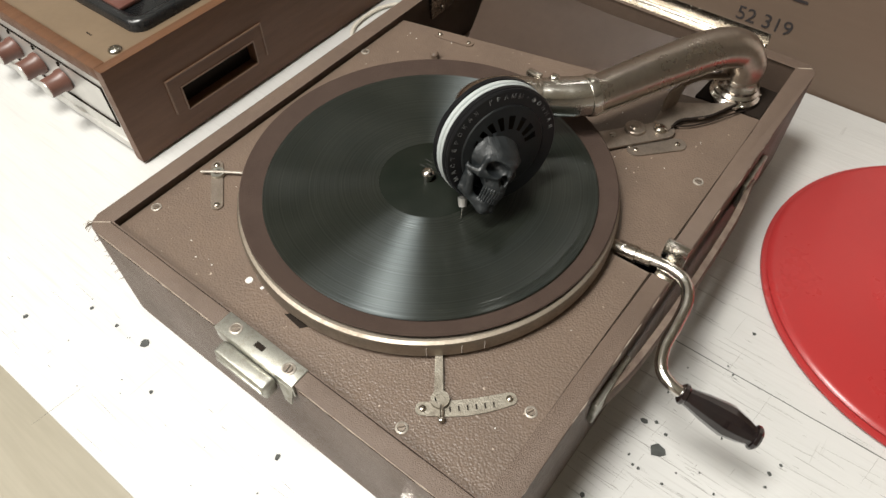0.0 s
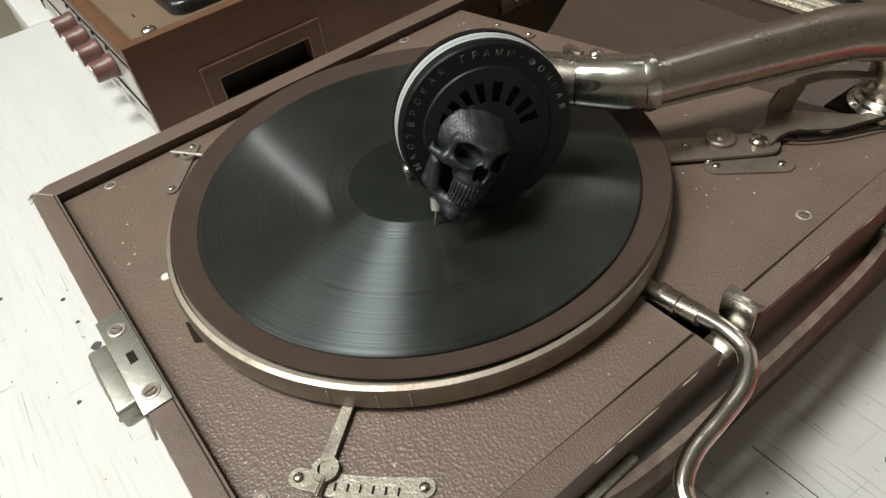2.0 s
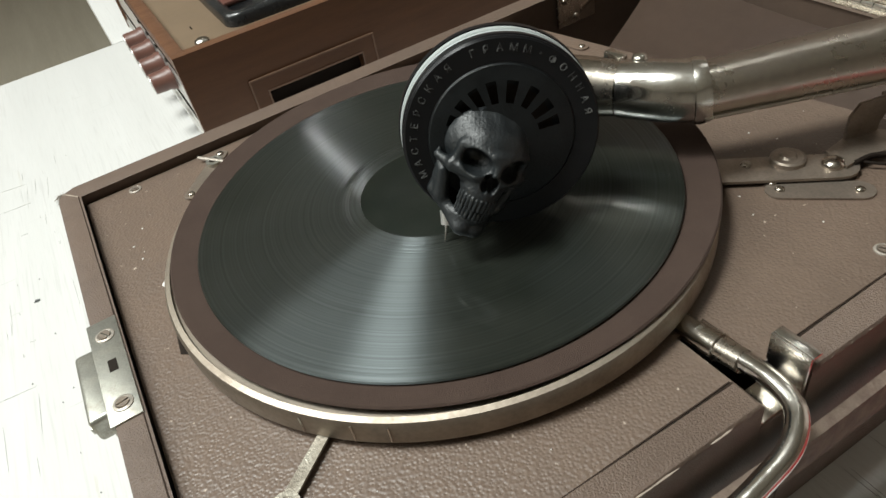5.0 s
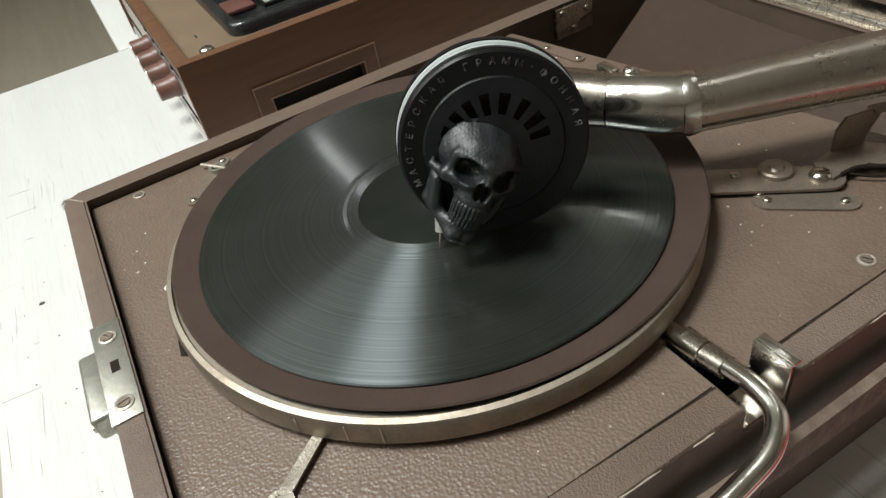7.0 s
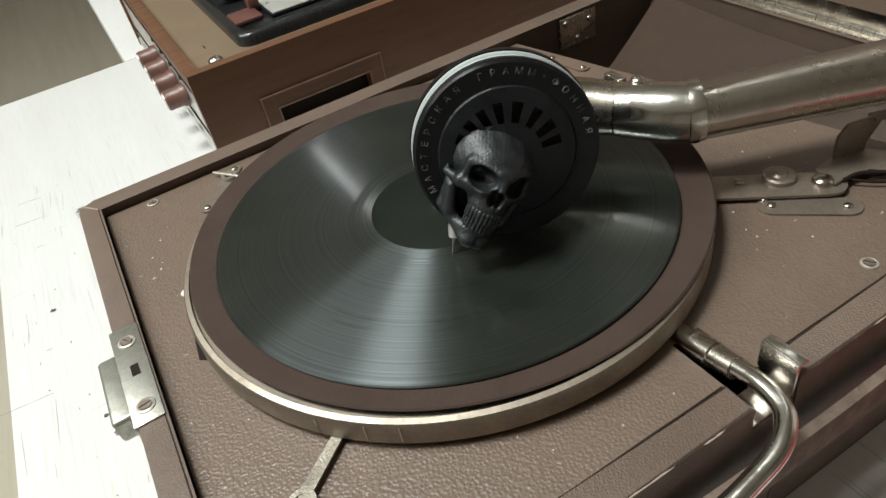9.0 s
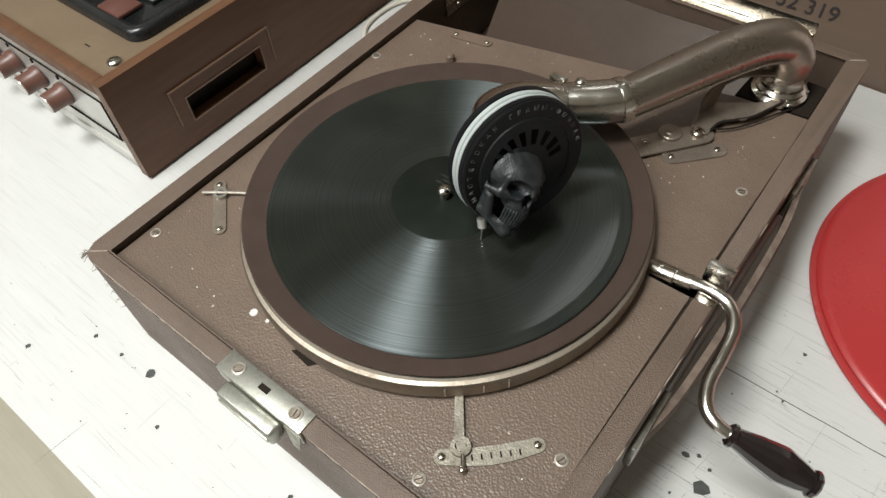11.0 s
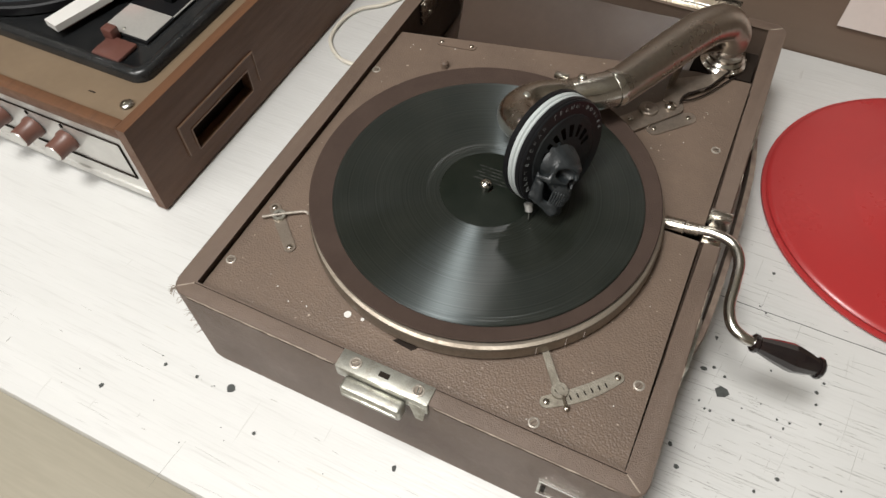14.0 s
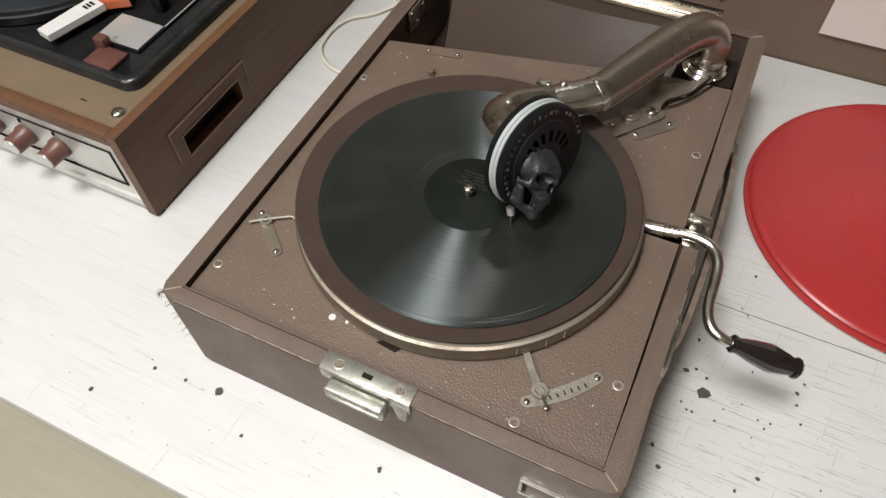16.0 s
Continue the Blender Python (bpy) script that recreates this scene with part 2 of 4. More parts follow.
def thing(name, place, label, category, group="", turn=0.0):
    ob = new(name)
    ob.empty_display_size = 0.02
    ob.matrix_basis = pose(*place, 0, 0, turn)
    return tagged(ob, label, category, group)


def alone(name, bm, material, label, category, place=(0, 0, 0), kind="", group="", smooth=35):
    ob = mesh_object(name, bm, material, smooth)
    ob.matrix_basis = pose(*place)
    return tagged(ob, label, category, group, kind)


def mesh():
    return bmesh.new()


def box(bm, x0, x1, y0, y1, z0, z1, bevel=0.0, segments=2):
    made = bmesh.ops.create_cube(bm, size=1, matrix=Matrix.LocRotScale(((x0 + x1) / 2, (y0 + y1) / 2, (z0 + z1) / 2), None, (x1 - x0, y1 - y0, z1 - z0)))
    if bevel:
        edges = list({e for v in made["verts"] for e in v.link_edges})
        bmesh.ops.bevel(bm, geom=edges, offset=bevel, segments=segments, affect="EDGES", profile=0.5)
    return bm


def lathe(bm, profile, m=None, seg=48):
    """Turns a profile of (radius, height) about the z axis of m."""
    m = m or Matrix()
    rings = []
    for r, z in profile:
        if r < 1e-6:
            rings.append([bm.verts.new(m @ Vector((0, 0, z)))])
        else:
            rings.append([bm.verts.new(m @ Vector((r * math.cos(a), r * math.sin(a), z))) for a in (2 * math.pi * i / seg for i in range(seg))])
    for a, b in zip(rings, rings[1:]):
        if len(a) == 1 and len(b) == 1:
            continue
        for i in range(seg):
            j = (i + 1) % seg
            if len(a) == 1:
                bm.faces.new((a[0], b[i], b[j]))
            elif len(b) == 1:
                bm.faces.new((a[i], a[j], b[0]))
            else:
                bm.faces.new((a[i], a[j], b[j], b[i]))
    return bm


def axis(p, q):
    """The matrix whose z axis runs from p to q, with its origin at p."""
    d = Vector(q) - Vector(p)
    return Matrix.Translation(p) @ d.to_track_quat("Z", "Y").to_matrix().to_4x4()


def rod(bm, p, q, r, r2=None, seg=24):
    d = (Vector(q) - Vector(p)).length
    return lathe(bm, [(0, 0), (r, 0), (r2 or r, d), (0, d)], axis(p, q), seg)


def smooth_path(points, steps=8):
    """A Catmull-Rom curve through rows of numbers."""
    p = [np.array(points[0], float) * 2 - np.array(points[1], float)] + [np.array(q, float) for q in points]
    p.append(p[-1] * 2 - p[-2])
    out = []
    for i in range(1, len(p) - 2):
        for k in range(steps):
            u = k / steps
            out.append(0.5 * (2 * p[i] + (p[i + 1] - p[i - 1]) * u + (2 * p[i - 1] - 5 * p[i] + 4 * p[i + 1] - p[i + 2]) * u * u
                              + (3 * p[i] - p[i - 1] - 3 * p[i + 1] + p[i + 2]) * u ** 3))
    out.append(p[-2])
    return out


def tube(bm, rows, seg=20, caps=True, flat=1.0):
    """A tube along rows of (x, y, z, radius); flat lowers its height."""
    low = Matrix.Diagonal((1, 1, flat))
    pts = [Vector(r[:3]) for r in rows]
    ref, rings = None, []
    for i, p in enumerate(pts):
        d = (pts[min(i + 1, len(pts) - 1)] - pts[max(i - 1, 0)]).normalized()
        if ref is None:
            ref = d.orthogonal().normalized()
        ref = (ref - d * ref.dot(d)).normalized()
        side = d.cross(ref)
        rings.append([bm.verts.new(p + float(rows[i][3]) * (low @ (math.cos(a) * ref + math.sin(a) * side))) for a in (2 * math.pi * k / seg for k in range(seg))])
    for a, b in zip(rings, rings[1:]):
        for i in range(seg):
            bm.faces.new((a[i], a[(i + 1) % seg], b[(i + 1) % seg], b[i]))
    if caps:
        bm.faces.new(rings[0][::-1])
        bm.faces.new(rings[-1])
    return bm


def plate(bm, outline, z0, z1, m=None):
    """A flat piece with the given outline."""
    m = m or Matrix()
    low = [bm.verts.new(m @ Vector((x, y, z0))) for x, y in outline]
    high = [bm.verts.new(m @ Vector((x, y, z1))) for x, y in outline]
    bm.faces.new(low[::-1])
    bm.faces.new(high)
    for i in range(len(low)):
        j = (i + 1) % len(low)
        bm.faces.new((low[i], low[j], high[j], high[i]))
    return bm


def ribbon(bm, points, width, z0, z1):
    """A flat strip of even width along points."""
    pts = [Vector(p) for p in points]
    left, right = [], []
    for i, p in enumerate(pts):
        d = (pts[min(i + 1, len(pts) - 1)] - pts[max(i - 1, 0)]).normalized()
        left.append((p.x - d.y * width / 2, p.y + d.x * width / 2))
        right.append((p.x + d.y * width / 2, p.y - d.x * width / 2))
    return plate(bm, right + left[::-1], z0, z1)


def stadium(p, q, r, n=8, r2=None):
    """An outline with round ends about p and q."""
    p, q = Vector(p), Vector(q)
    a = math.atan2(q.y - p.y, q.x - p.x)
    r2 = r2 or r
    out = [(q.x + r2 * math.cos(a - math.pi / 2 + math.pi * i / n), q.y + r2 * math.sin(a - math.pi / 2 + math.pi * i / n)) for i in range(n + 1)]
    return out + [(p.x + r * math.cos(a + math.pi / 2 + math.pi * i / n), p.y + r * math.sin(a + math.pi / 2 + math.pi * i / n)) for i in range(n + 1)]


def dome_screw(bm, x, y, z, r, m=None):
    """A round-headed screw on a surface at height z."""
    m = m or Matrix()
    return lathe(bm, [(r, z - 0.0004), (r, z + 0.15 * r), (r * 0.85, z + 0.4 * r), (r * 0.45, z + 0.58 * r), (0, z + 0.62 * r)], m @ Matrix.Translation((x, y, 0)), 16)


def slot_screw(parent, x, y, z, r, turn=20):
    """A cupped washer with a slotted screw in it."""
    bm = mesh()
    lathe(bm, [(r * 1.75, z - 0.0003), (r * 1.7, z + 0.0005), (r * 1.3, z + 0.0008), (r * 1.05, z + 0.0003)], Matrix.Translation((x, y, 0)), 24)
    ob = part("screw", bm, WASHER, parent)
    bm = mesh()
    m = Matrix.Translation((x, y, 0)) @ pose(0, 0, 0, 0, 0, turn)
    for s in (-1, 1):
        arc = [(r * math.cos(a), s * (0.16 * r + 0.84 * r * math.sin(a))) for a in (math.pi * i / 8 for i in range(9))]
        plate(bm, arc if s > 0 else arc[::-1], z - 0.0002, z + 0.0011, m)
    part("screw_head", bm, LINK, ob)


def lettering(bm, text, size, m, depth=0.0002):
    """Adds raised letters, centred on the origin of m."""
    data = bpy.data.curves.new("text", "FONT")
    data.body, data.size, data.align_x, data.align_y, data.extrude = text, size, "CENTER", "CENTER", depth
    ob = bpy.data.objects.new("text", data)
    me = bpy.data.meshes.new_from_object(ob)
    me.transform(m)
    bm.from_mesh(me)
    bpy.data.objects.remove(ob)
    bpy.data.meshes.remove(me)


# ---------------------------------------------------------------- room
FLOOR_Z, CEIL_Z = -0.75, 1.9
bm = box(mesh(), -4.5, 2.5, -3.0, 2.6, FLOOR_Z - 0.1, FLOOR_Z)
alone("floor", bm, FLOOR, "grey-beige laminate floor below the table", "floor", kind="structure", smooth=None)
bm = box(mesh(), -4.5, 2.5, -3.0, 2.6, CEIL_Z, CEIL_Z + 0.1)
alone("ceiling", bm, shader("white_ceiling_paint", (0.66, 0.65, 0.61), 0.85, scale=3, amount=0.15), "plain pale plaster ceiling", "ceiling", kind="structure", smooth=None)
for wall, x0, x1, y0, y1 in (("wall_north", -4.5, 2.5, 2.6, 2.7), ("wall_south", -4.5, 2.5, -3.1, -3.0), ("wall_west", -4.6, -4.5, -3.1, 2.7), ("wall_east", 2.5, 2.6, -3.1, 2.7)):
    bm = box(mesh(), x0, x1, y0, y1, FLOOR_Z - 0.1, CEIL_Z + 0.1)
    alone(wall, bm, PLASTER, "plain cream plaster wall of the room", "wall", kind="structure", smooth=None)

alone("floor_mat", box(mesh(), -1.5, 0.7, -1.0, 1.0, 0, 0.006, 0.002), shader("peach_mat", (0.62, 0.4, 0.27), 0.7, colour2=(0.5, 0.31, 0.2), scale=8, amount=0.6),
      "flat peach-coloured mat on the laminate floor", "mat", (-2.95, -1.56, FLOOR_Z))

# white painted table
table = thing("table", (0, 0, FLOOR_Z), "white painted wooden table with scuffs and chipped paint", "table")
UP = -FLOOR_Z
part("board", box(mesh(), -0.672, 1.2, -0.2535, 0.4, UP - 0.028, UP, 0.0012), WHITE, table)
crack = [(0.178 + 0.02 * i, 0.0620 + 0.0004 * noise.noise((i * 0.9, 0, 0)), UP - 0.0001, 0.00035) for i in range(50)]
part("crack", tube(mesh(), crack, 6), CHIP, table)
for y0 in (-0.06, 0.36):
    part("apron", box(mesh(), -0.62, 1.15, y0, y0 + 0.02, UP - 0.11, UP - 0.0285, 0.001), WHITE, table)
for x0 in (-0.64, 1.13):
    for y0 in (-0.07, 0.34):
        part("leg", box(mesh(), x0, x0 + 0.04, y0, y0 + 0.045, 0, UP - 0.0285, 0.002), WHITE, table)
side = thing("side_table", (-1.2, 0.15, FLOOR_Z), "white painted table set back beside the first", "table")
part("board", box(mesh(), -0.5, 0.526, -0.237, 0.25, UP - 0.03, UP, 0.0015), WHITE, side)
for x0 in (-0.46, 0.45):
    for y0 in (-0.2, 0.18):
        part("leg", box(mesh(), x0, x0 + 0.045, y0, y0 + 0.045, 0, UP - 0.0305, 0.002), WHITE, side)

# brown board behind the table, with a stamped number and a sheet of paper
back = thing("back_panel", (0, 0.4, FLOOR_Z), "brown hardboard panel with a stamped black number", "panel")
part("panel", box(mesh(), -0.9, 1.3, 0.002, 0.02, 0, UP + 0.42, 0.001), BOARD, back)
bm = mesh()
lettering(bm, "52 319", 0.02, pose(0.093, 0.0015, UP + 0.054, 90, 0, 0))
part("number", bm, INK, back, smooth=None)
for k, wide in enumerate((0.010, 0.010, 0.009, 0.014)):
    part("writing_bar", box(mesh(), 0.066 + 0.0145 * k, 0.066 + 0.0145 * k + wide, 0.0012, 0.0018, UP + 0.083, UP + 0.0855), INK, back, smooth=None)
sheet = alone("paper_sheet", box(mesh(), 0.217, 0.40, 0.3985, 0.4005, 0.042, 0.32), PAPER, "pale sheet of paper on the brown panel", "paper", smooth=None)

# ---------------------------------------------------------------- gramophone
gram = thing("gramophone", (0, 0, 0), "portable wind-up gramophone in an open brown leatherette case, lid missing", "gramophone")
X0, X1, Y0, Y1, TOP, DECK = -0.1620, 0.1655, -0.1600, 0.2900, 0.099, 0.093
IX0, IX1, IY0, IY1 = -0.1490, 0.1522, -0.1492, 0.2800


def round_rect(x0, x1, y0, y1, r, n=6):
    out = []
    for cx, cy, a0 in ((x1 - r, y1 - r, 0), (x0 + r, y1 - r, 90), (x0 + r, y0 + r, 180), (x1 - r, y0 + r, 270)):
        out += [(cx + r * math.cos(radians(a0 + 90 * i / n)), cy + r * math.sin(radians(a0 + 90 * i / n))) for i in range(n + 1)]
    return out


part("case_bottom", plate(mesh(), round_rect(X0 + 0.001, X1 - 0.001, Y0 + 0.001, Y1 - 0.001, 0.009), 0.0, 0.006), CLOTH, gram, smooth=None)
# the four walls in one sheet, open where the crank passes the rim
wall_line = [(X1, 0.0505)] + round_rect(X0, X1, Y0, Y1, 0.009) + [(X1, 0.0285), (IX1, 0.0285)] + round_rect(IX0, IX1, IY0, IY1, 0.0015, 2)[::-1] + [(IX1, 0.0505)]
bm = plate(mesh(), wall_line, 0.0062, TOP)
top_edges = [e for e in bm.edges if all(v.co.z > TOP - 1e-5 for v in e.verts)]
bmesh.ops.bevel(bm, geom=top_edges, offset=0.0014, segments=3, affect="EDGES", profile=0.5)
for v in bm.verts:
    if v.co.z > 0.03:
        w = noise.noise(v.co * 60)
        v.co.x += 0.0004 * w
        v.co.y += 0.0004 * noise.noise(v.co * 60 + Vector((7, 0, 0)))
walls = part("case_wall", bm, CLOTH, gram, "worn brown bookcloth case walls", smooth=40)
part("wall_bridge", box(mesh(), IX1, X1, 0.0286, 0.0504, 0.0062, TOP - 0.013, 0.0008), CLOTH, walls)
# mitre seams on the rim
for p, q in (((IX0, IY0), (X0 + 0.004, Y0 + 0.004)), ((IX1, IY0), (X1 - 0.004, Y0 + 0.004)), ((IX1, IY1), (X1 - 0.004, Y1 - 0.004)), ((IX0, IY1), (X0 + 0.004, Y1 - 0.004))):
    part("seam", tube(mesh(), [(*p, TOP - 0.0001, 0.0005), (*q, TOP - 0.0001, 0.0005)], 6), WORN, walls)
# dark joint between the rim and the deck board
for p, q in (((IX0, IY0), (IX1, IY0)), ((IX1, IY0), (IX1, 0.0270)), ((IX1, 0.0520), (IX1, 0.2100))):
    n = 14
    rows = [(p[0] + (q[0] - p[0]) * k / n + 0.0002 * noise.noise((k, p[0] * 50, 1)), p[1] + (q[1] - p[1]) * k / n + 0.0002 * noise.noise((k, p[1] * 50, 4)), TOP - 0.0003, (0.0005 if p[1] == q[1] else 0.00032) + 0.00015 * noise.noise((k * 1.7, 3, 1))) for k in range(n + 1)]
    part("seam", tube(mesh(), rows, 6), JOINT, walls)
# light, scuffed edges: slivers where the cloth has worn through
rnd = random.Random(5)
for k in range(46):
    if k < 20:
        x, y, a = rnd.uniform(X0 + 0.01, X1 - 0.01), Y0 + 0.0006, 0
    elif k < 36:
        x, y, a = X1 - 0.0006, rnd.choice((rnd.uniform(Y0 + 0.01, 0.02), rnd.uniform(0.06, Y1 - 0.01))), 90
    else:
        x, y, a = IX1 + 0.0006, rnd.uniform(0.06, 0.2), 90
    ln = rnd.uniform(0.0006, 0.003)
    ob = part("scuff", lathe(mesh(), [(0, -0.0003), (0.0007, -0.0002), (0.0006, 0.0002), (0, 0.0003)], Matrix.Diagonal((ln * 900, 0.7, 1, 1)), 7), THREAD, walls)
    ob.matrix_basis = pose(x, y, TOP - 0.0006, 0, 0, a)

# pale worn lines along the outer edges of the rim
rnd = random.Random(8)
for p, q, keep_to in (((X0 + 0.010, Y0 + 0.0004), (X1 - 0.012, Y0 + 0.0004), 0.7), ((X1 - 0.0004, Y0 + 0.012), (X1 - 0.0004, 0.020), 0.55), ((X1 - 0.0004, 0.056), (X1 - 0.0004, 0.27), 0.6),
                     ((X0 + 0.0004, Y0 + 0.012), (X0 + 0.0004, 0.27), 0.35)):
    run = math.dist(p, q)
    at = 0.0
    while at < run - 0.012:
        ln = rnd.uniform(0.004, 0.022)
        if rnd.random() < keep_to:
            ends = [(p[0] + (q[0] - p[0]) * u / run, p[1] + (q[1] - p[1]) * u / run) for u in (at + ln * f for f in (0, 0.25, 0.5, 0.75, 1)) if u <= run]
            line = [(x + rnd.uniform(-1, 1) * 0.0002, y + rnd.uniform(-1, 1) * 0.0002, TOP - 0.0006 + rnd.uniform(-1, 1) * 0.0002, r) for (x, y), r in zip(ends, (0.0001, 0.00045, 0.0003, 0.0005, 0.0001))]
            if len(line) > 2:
                part("worn_edge", tube(mesh(), line, 5), WORN, walls)
        at += ln + rnd.uniform(0.001, 0.006)

# deck with a slot for the crank; its back edge runs aslant
outline = [(-0.1474, -0.1480), (0.1508, -0.1480), (0.1508, 0.0318), (0.1245, 0.0313), (0.1240, 0.0455), (0.1508, 0.0465),
           (0.1515, 0.2105), (0.1270, 0.2085), (0.1050, 0.2065), (0.0420, 0.1930), (-0.1474, 0.1505)]
bm = plate(mesh(), outline, DECK - 0.0035, DECK)
deck = part("deck", bm, LEATHER, gram, "pebbled brown leatherette deck", smooth=None)
part("under_floor", box(mesh(), IX0 + 0.0005, IX1 - 0.0005, IY0 + 0.0005, 0.21, 0.026, 0.03), DARK, gram)
for x, y, a in ((-0.1414, -0.1205, 15), (0.0934, -0.1411, 50), (0.1434, -0.0916, 70), (0.1416, 0.1231, 30), (-0.1436, 0.0960, 0)):
    slot_screw(gram, x, y, DECK, 0.0021, a)

# horn well behind the deck
bm = mesh()
nx, ny = 24, 12
grid = []
for j in range(ny + 1):
    v = j / ny
    row = []
    for i in range(nx + 1):
        u = i / nx
        x = (-0.138 + 0.036 * (1 - v)) * (1 - u) + 0.108 * u
        y = 0.155 + 0.045 * u * (1 - v) + (0.278 - 0.155) * v - 0.0 * u
        z = 0.045 + 0.046 * v ** 1.4 - 0.006 * math.sin(math.pi * u)
        row.append(bm.verts.new((x, y, z)))
    grid.append(row)
for a, b in zip(grid, grid[1:]):
    for i in range(nx):
        bm.faces.new((a[i], a[i + 1], b[i + 1], b[i]))
bmesh.ops.solidify(bm, geom=bm.faces[:], thickness=0.0012)
part("horn_panel", bm, HORN, gram, "brown lacquered sheet of the horn mouth")
bm = mesh()
grid = []
for j in range(11):
    v = j / 10
    row = []
    for i in range(13):
        u = i / 12
        xr = -0.138 + 0.036 * (1 - v)
        x = -0.1475 * (1 - u) + (xr - 0.0008) * u
        y = 0.152 + 0.126 * v
        z = 0.028 + (0.012 + 0.046 * v ** 1.4) * u ** 2.2
        row.append(bm.verts.new((x, y, z)))
    grid.append(row)
for a, b in zip(grid, grid[1:]):
    for i in range(12):
        bm.faces.new((a[i], a[i + 1], b[i + 1], b[i]))
bmesh.ops.solidify(bm, geom=bm.faces[:], thickness=0.001)
part("horn_cheek", bm, HORN, gram)
# catch on the left wall of the well
catch = part("lid_catch", box(mesh(), -0.1485, -0.1455, 0.188, 0.222, 0.074, 0.097, 0.001), NICKEL, gram, "nickel catch plate")
for y, z in ((0.194, 0.093), (0.216, 0.09), (0.204, 0.079)):
    part("rivet", dome_screw(mesh(), 0, 0, 0.0, 0.0025, Matrix.Translation((-0.1455, y, z)) @ pose(0, 0, 0, 0, 90, 0)), NICKEL, catch)

# piano hinge on the back rim
hinge = part("hinge", box(mesh(), -0.145, 0.122, 0.2815, 0.2882, TOP - 0.0005, TOP + 0.0008), NICKEL, gram, "worn nickel piano hinge")
for i in range(34):
    x = -0.144 + i * 0.0078
    part("knuckle", rod(mesh(), (x, 0.2895, TOP + 0.0012), (x + 0.0072, 0.2895, TOP + 0.0012), 0.0018, seg=10), CHROME, hinge)
part("leaf", box(mesh(), -0.145, 0.122, 0.2908, 0.2916, TOP - 0.004, TOP + 0.0125), NICKEL, hinge)

# latch on the front rim
latch = part("latch", box(mesh(), -0.0315, 0.0325, Y0 - 0.0012, IY0 + 0.0005, TOP - 0.0005, TOP + 0.001, 0.0003), TIN, gram, "plated steel lid latch")
part("skirt", box(mesh(), -0.0315, 0.0325, Y0 - 0.0016, Y0 - 0.0002, TOP - 0.012, TOP + 0.0008, 0.0003), TIN, latch)
bm = box(mesh(), -0.0245, 0.0180, Y0 - 0.0115, Y0 - 0.0016, TOP - 0.0185, TOP - 0.0055, 0.0022, 3)
part("slide", bm, TIN, latch)
part("slide_rib", box(mesh(), -0.0225, 0.0160, Y0 - 0.0124, Y0 - 0.0113, TOP - 0.0140, TOP - 0.0105, 0.0004), TIN, latch)
part("tongue", plate(mesh(), [(0.0195, 0), (0.0315, 0), (0.0300, 0.014), (0.0250, 0.014)], 0, 0.0012, Matrix.Translation((0, Y0 - 0.0018, TOP - 0.006)) @ pose(0, 0, 0, -100, 0, 0)), TIN, latch)
# dark block on the plate: the slot's shade as colour, nothing is cut
part("key_slot", box(mesh(), -0.0035, 0.0035, Y0 + 0.0035, Y0 + 0.0070, TOP + 0.0009, TOP + 0.0013), DARK, latch)
for x, a in ((-0.0201, 35), (0.0235, 100)):
    slot_screw(latch, x, -0.1548, TOP + 0.001, 0.0024, a)

# metal strip round the front corner, in a bright frame
def corner_band(grow, z0, z1, x_from, y_to):
    """A band that lies on the front wall, goes round the corner and ends on the side wall."""
    def line(g):
        r = 0.009 + g
        arc = [(X1 - 0.009 + r * math.cos(radians(a)), Y0 + 0.009 + r * math.sin(radians(a))) for a in range(-90, 1, 10)]
        return [(x_from, Y0 - g)] + arc + [(X1 + g, y_to)]
    return plate(mesh(), line(grow) + line(0.0001)[::-1], z0, z1)


fr = part("corner_strip", corner_band(0.0010, 0.0385, 0.0600, 0.1090, -0.138), CLOTH, gram)
part("strip_edge", corner_band(0.0022, 0.0602, 0.0622, 0.1080, -0.136), CHROME, fr)
part("strip_edge", corner_band(0.0022, 0.0365, 0.0383, 0.1080, -0.136), CHROME, fr)
part("strip_end", box(mesh(), 0.1080, 0.1098, Y0 - 0.0020, Y0 - 0.0011, 0.0386, 0.0600), TIN, fr)
# hole drawn by a dark block on the strip, its shade as colour
part("strip_hole", box(mesh(), 0.1105, 0.1130, Y0 - 0.0022, Y0 - 0.0018, 0.0430, 0.0560), DARK, fr)

# carrying strap along the side wall
rows = smooth_path([(0.1675, -0.05, 0.070, 0), (0.1725, -0.02, 0.071, 0), (0.1745, 0.05, 0.071, 0), (0.1735, 0.12, 0.071, 0), (0.1685, 0.165, 0.070, 0)], 8)
bm = mesh()
prev = None
for r in rows:
    ring = [bm.verts.new((r[0] + dx, r[1], r[2] + dz)) for dx, dz in ((-0.002, -0.009), (0.002, -0.009), (0.003, 0), (0.002, 0.009), (-0.002, 0.009))]
    if prev:
        for i in range(5):
            bm.faces.new((prev[i], prev[(i + 1) % 5], ring[(i + 1) % 5], ring[i]))
    else:
        bm.faces.new(ring)
    prev = ring
bm.faces.new(prev)
strap = part("carrying_strap", bm, STRAP, gram, "cracked brown leather carrying strap")
part("strap_end", box(mesh(), 0.1656, 0.1695, -0.062, -0.022, 0.060, 0.083, 0.001), TIN, strap)
part("strap_end", box(mesh(), 0.1656, 0.1695, 0.150, 0.190, 0.060, 0.083, 0.001), TIN, strap)

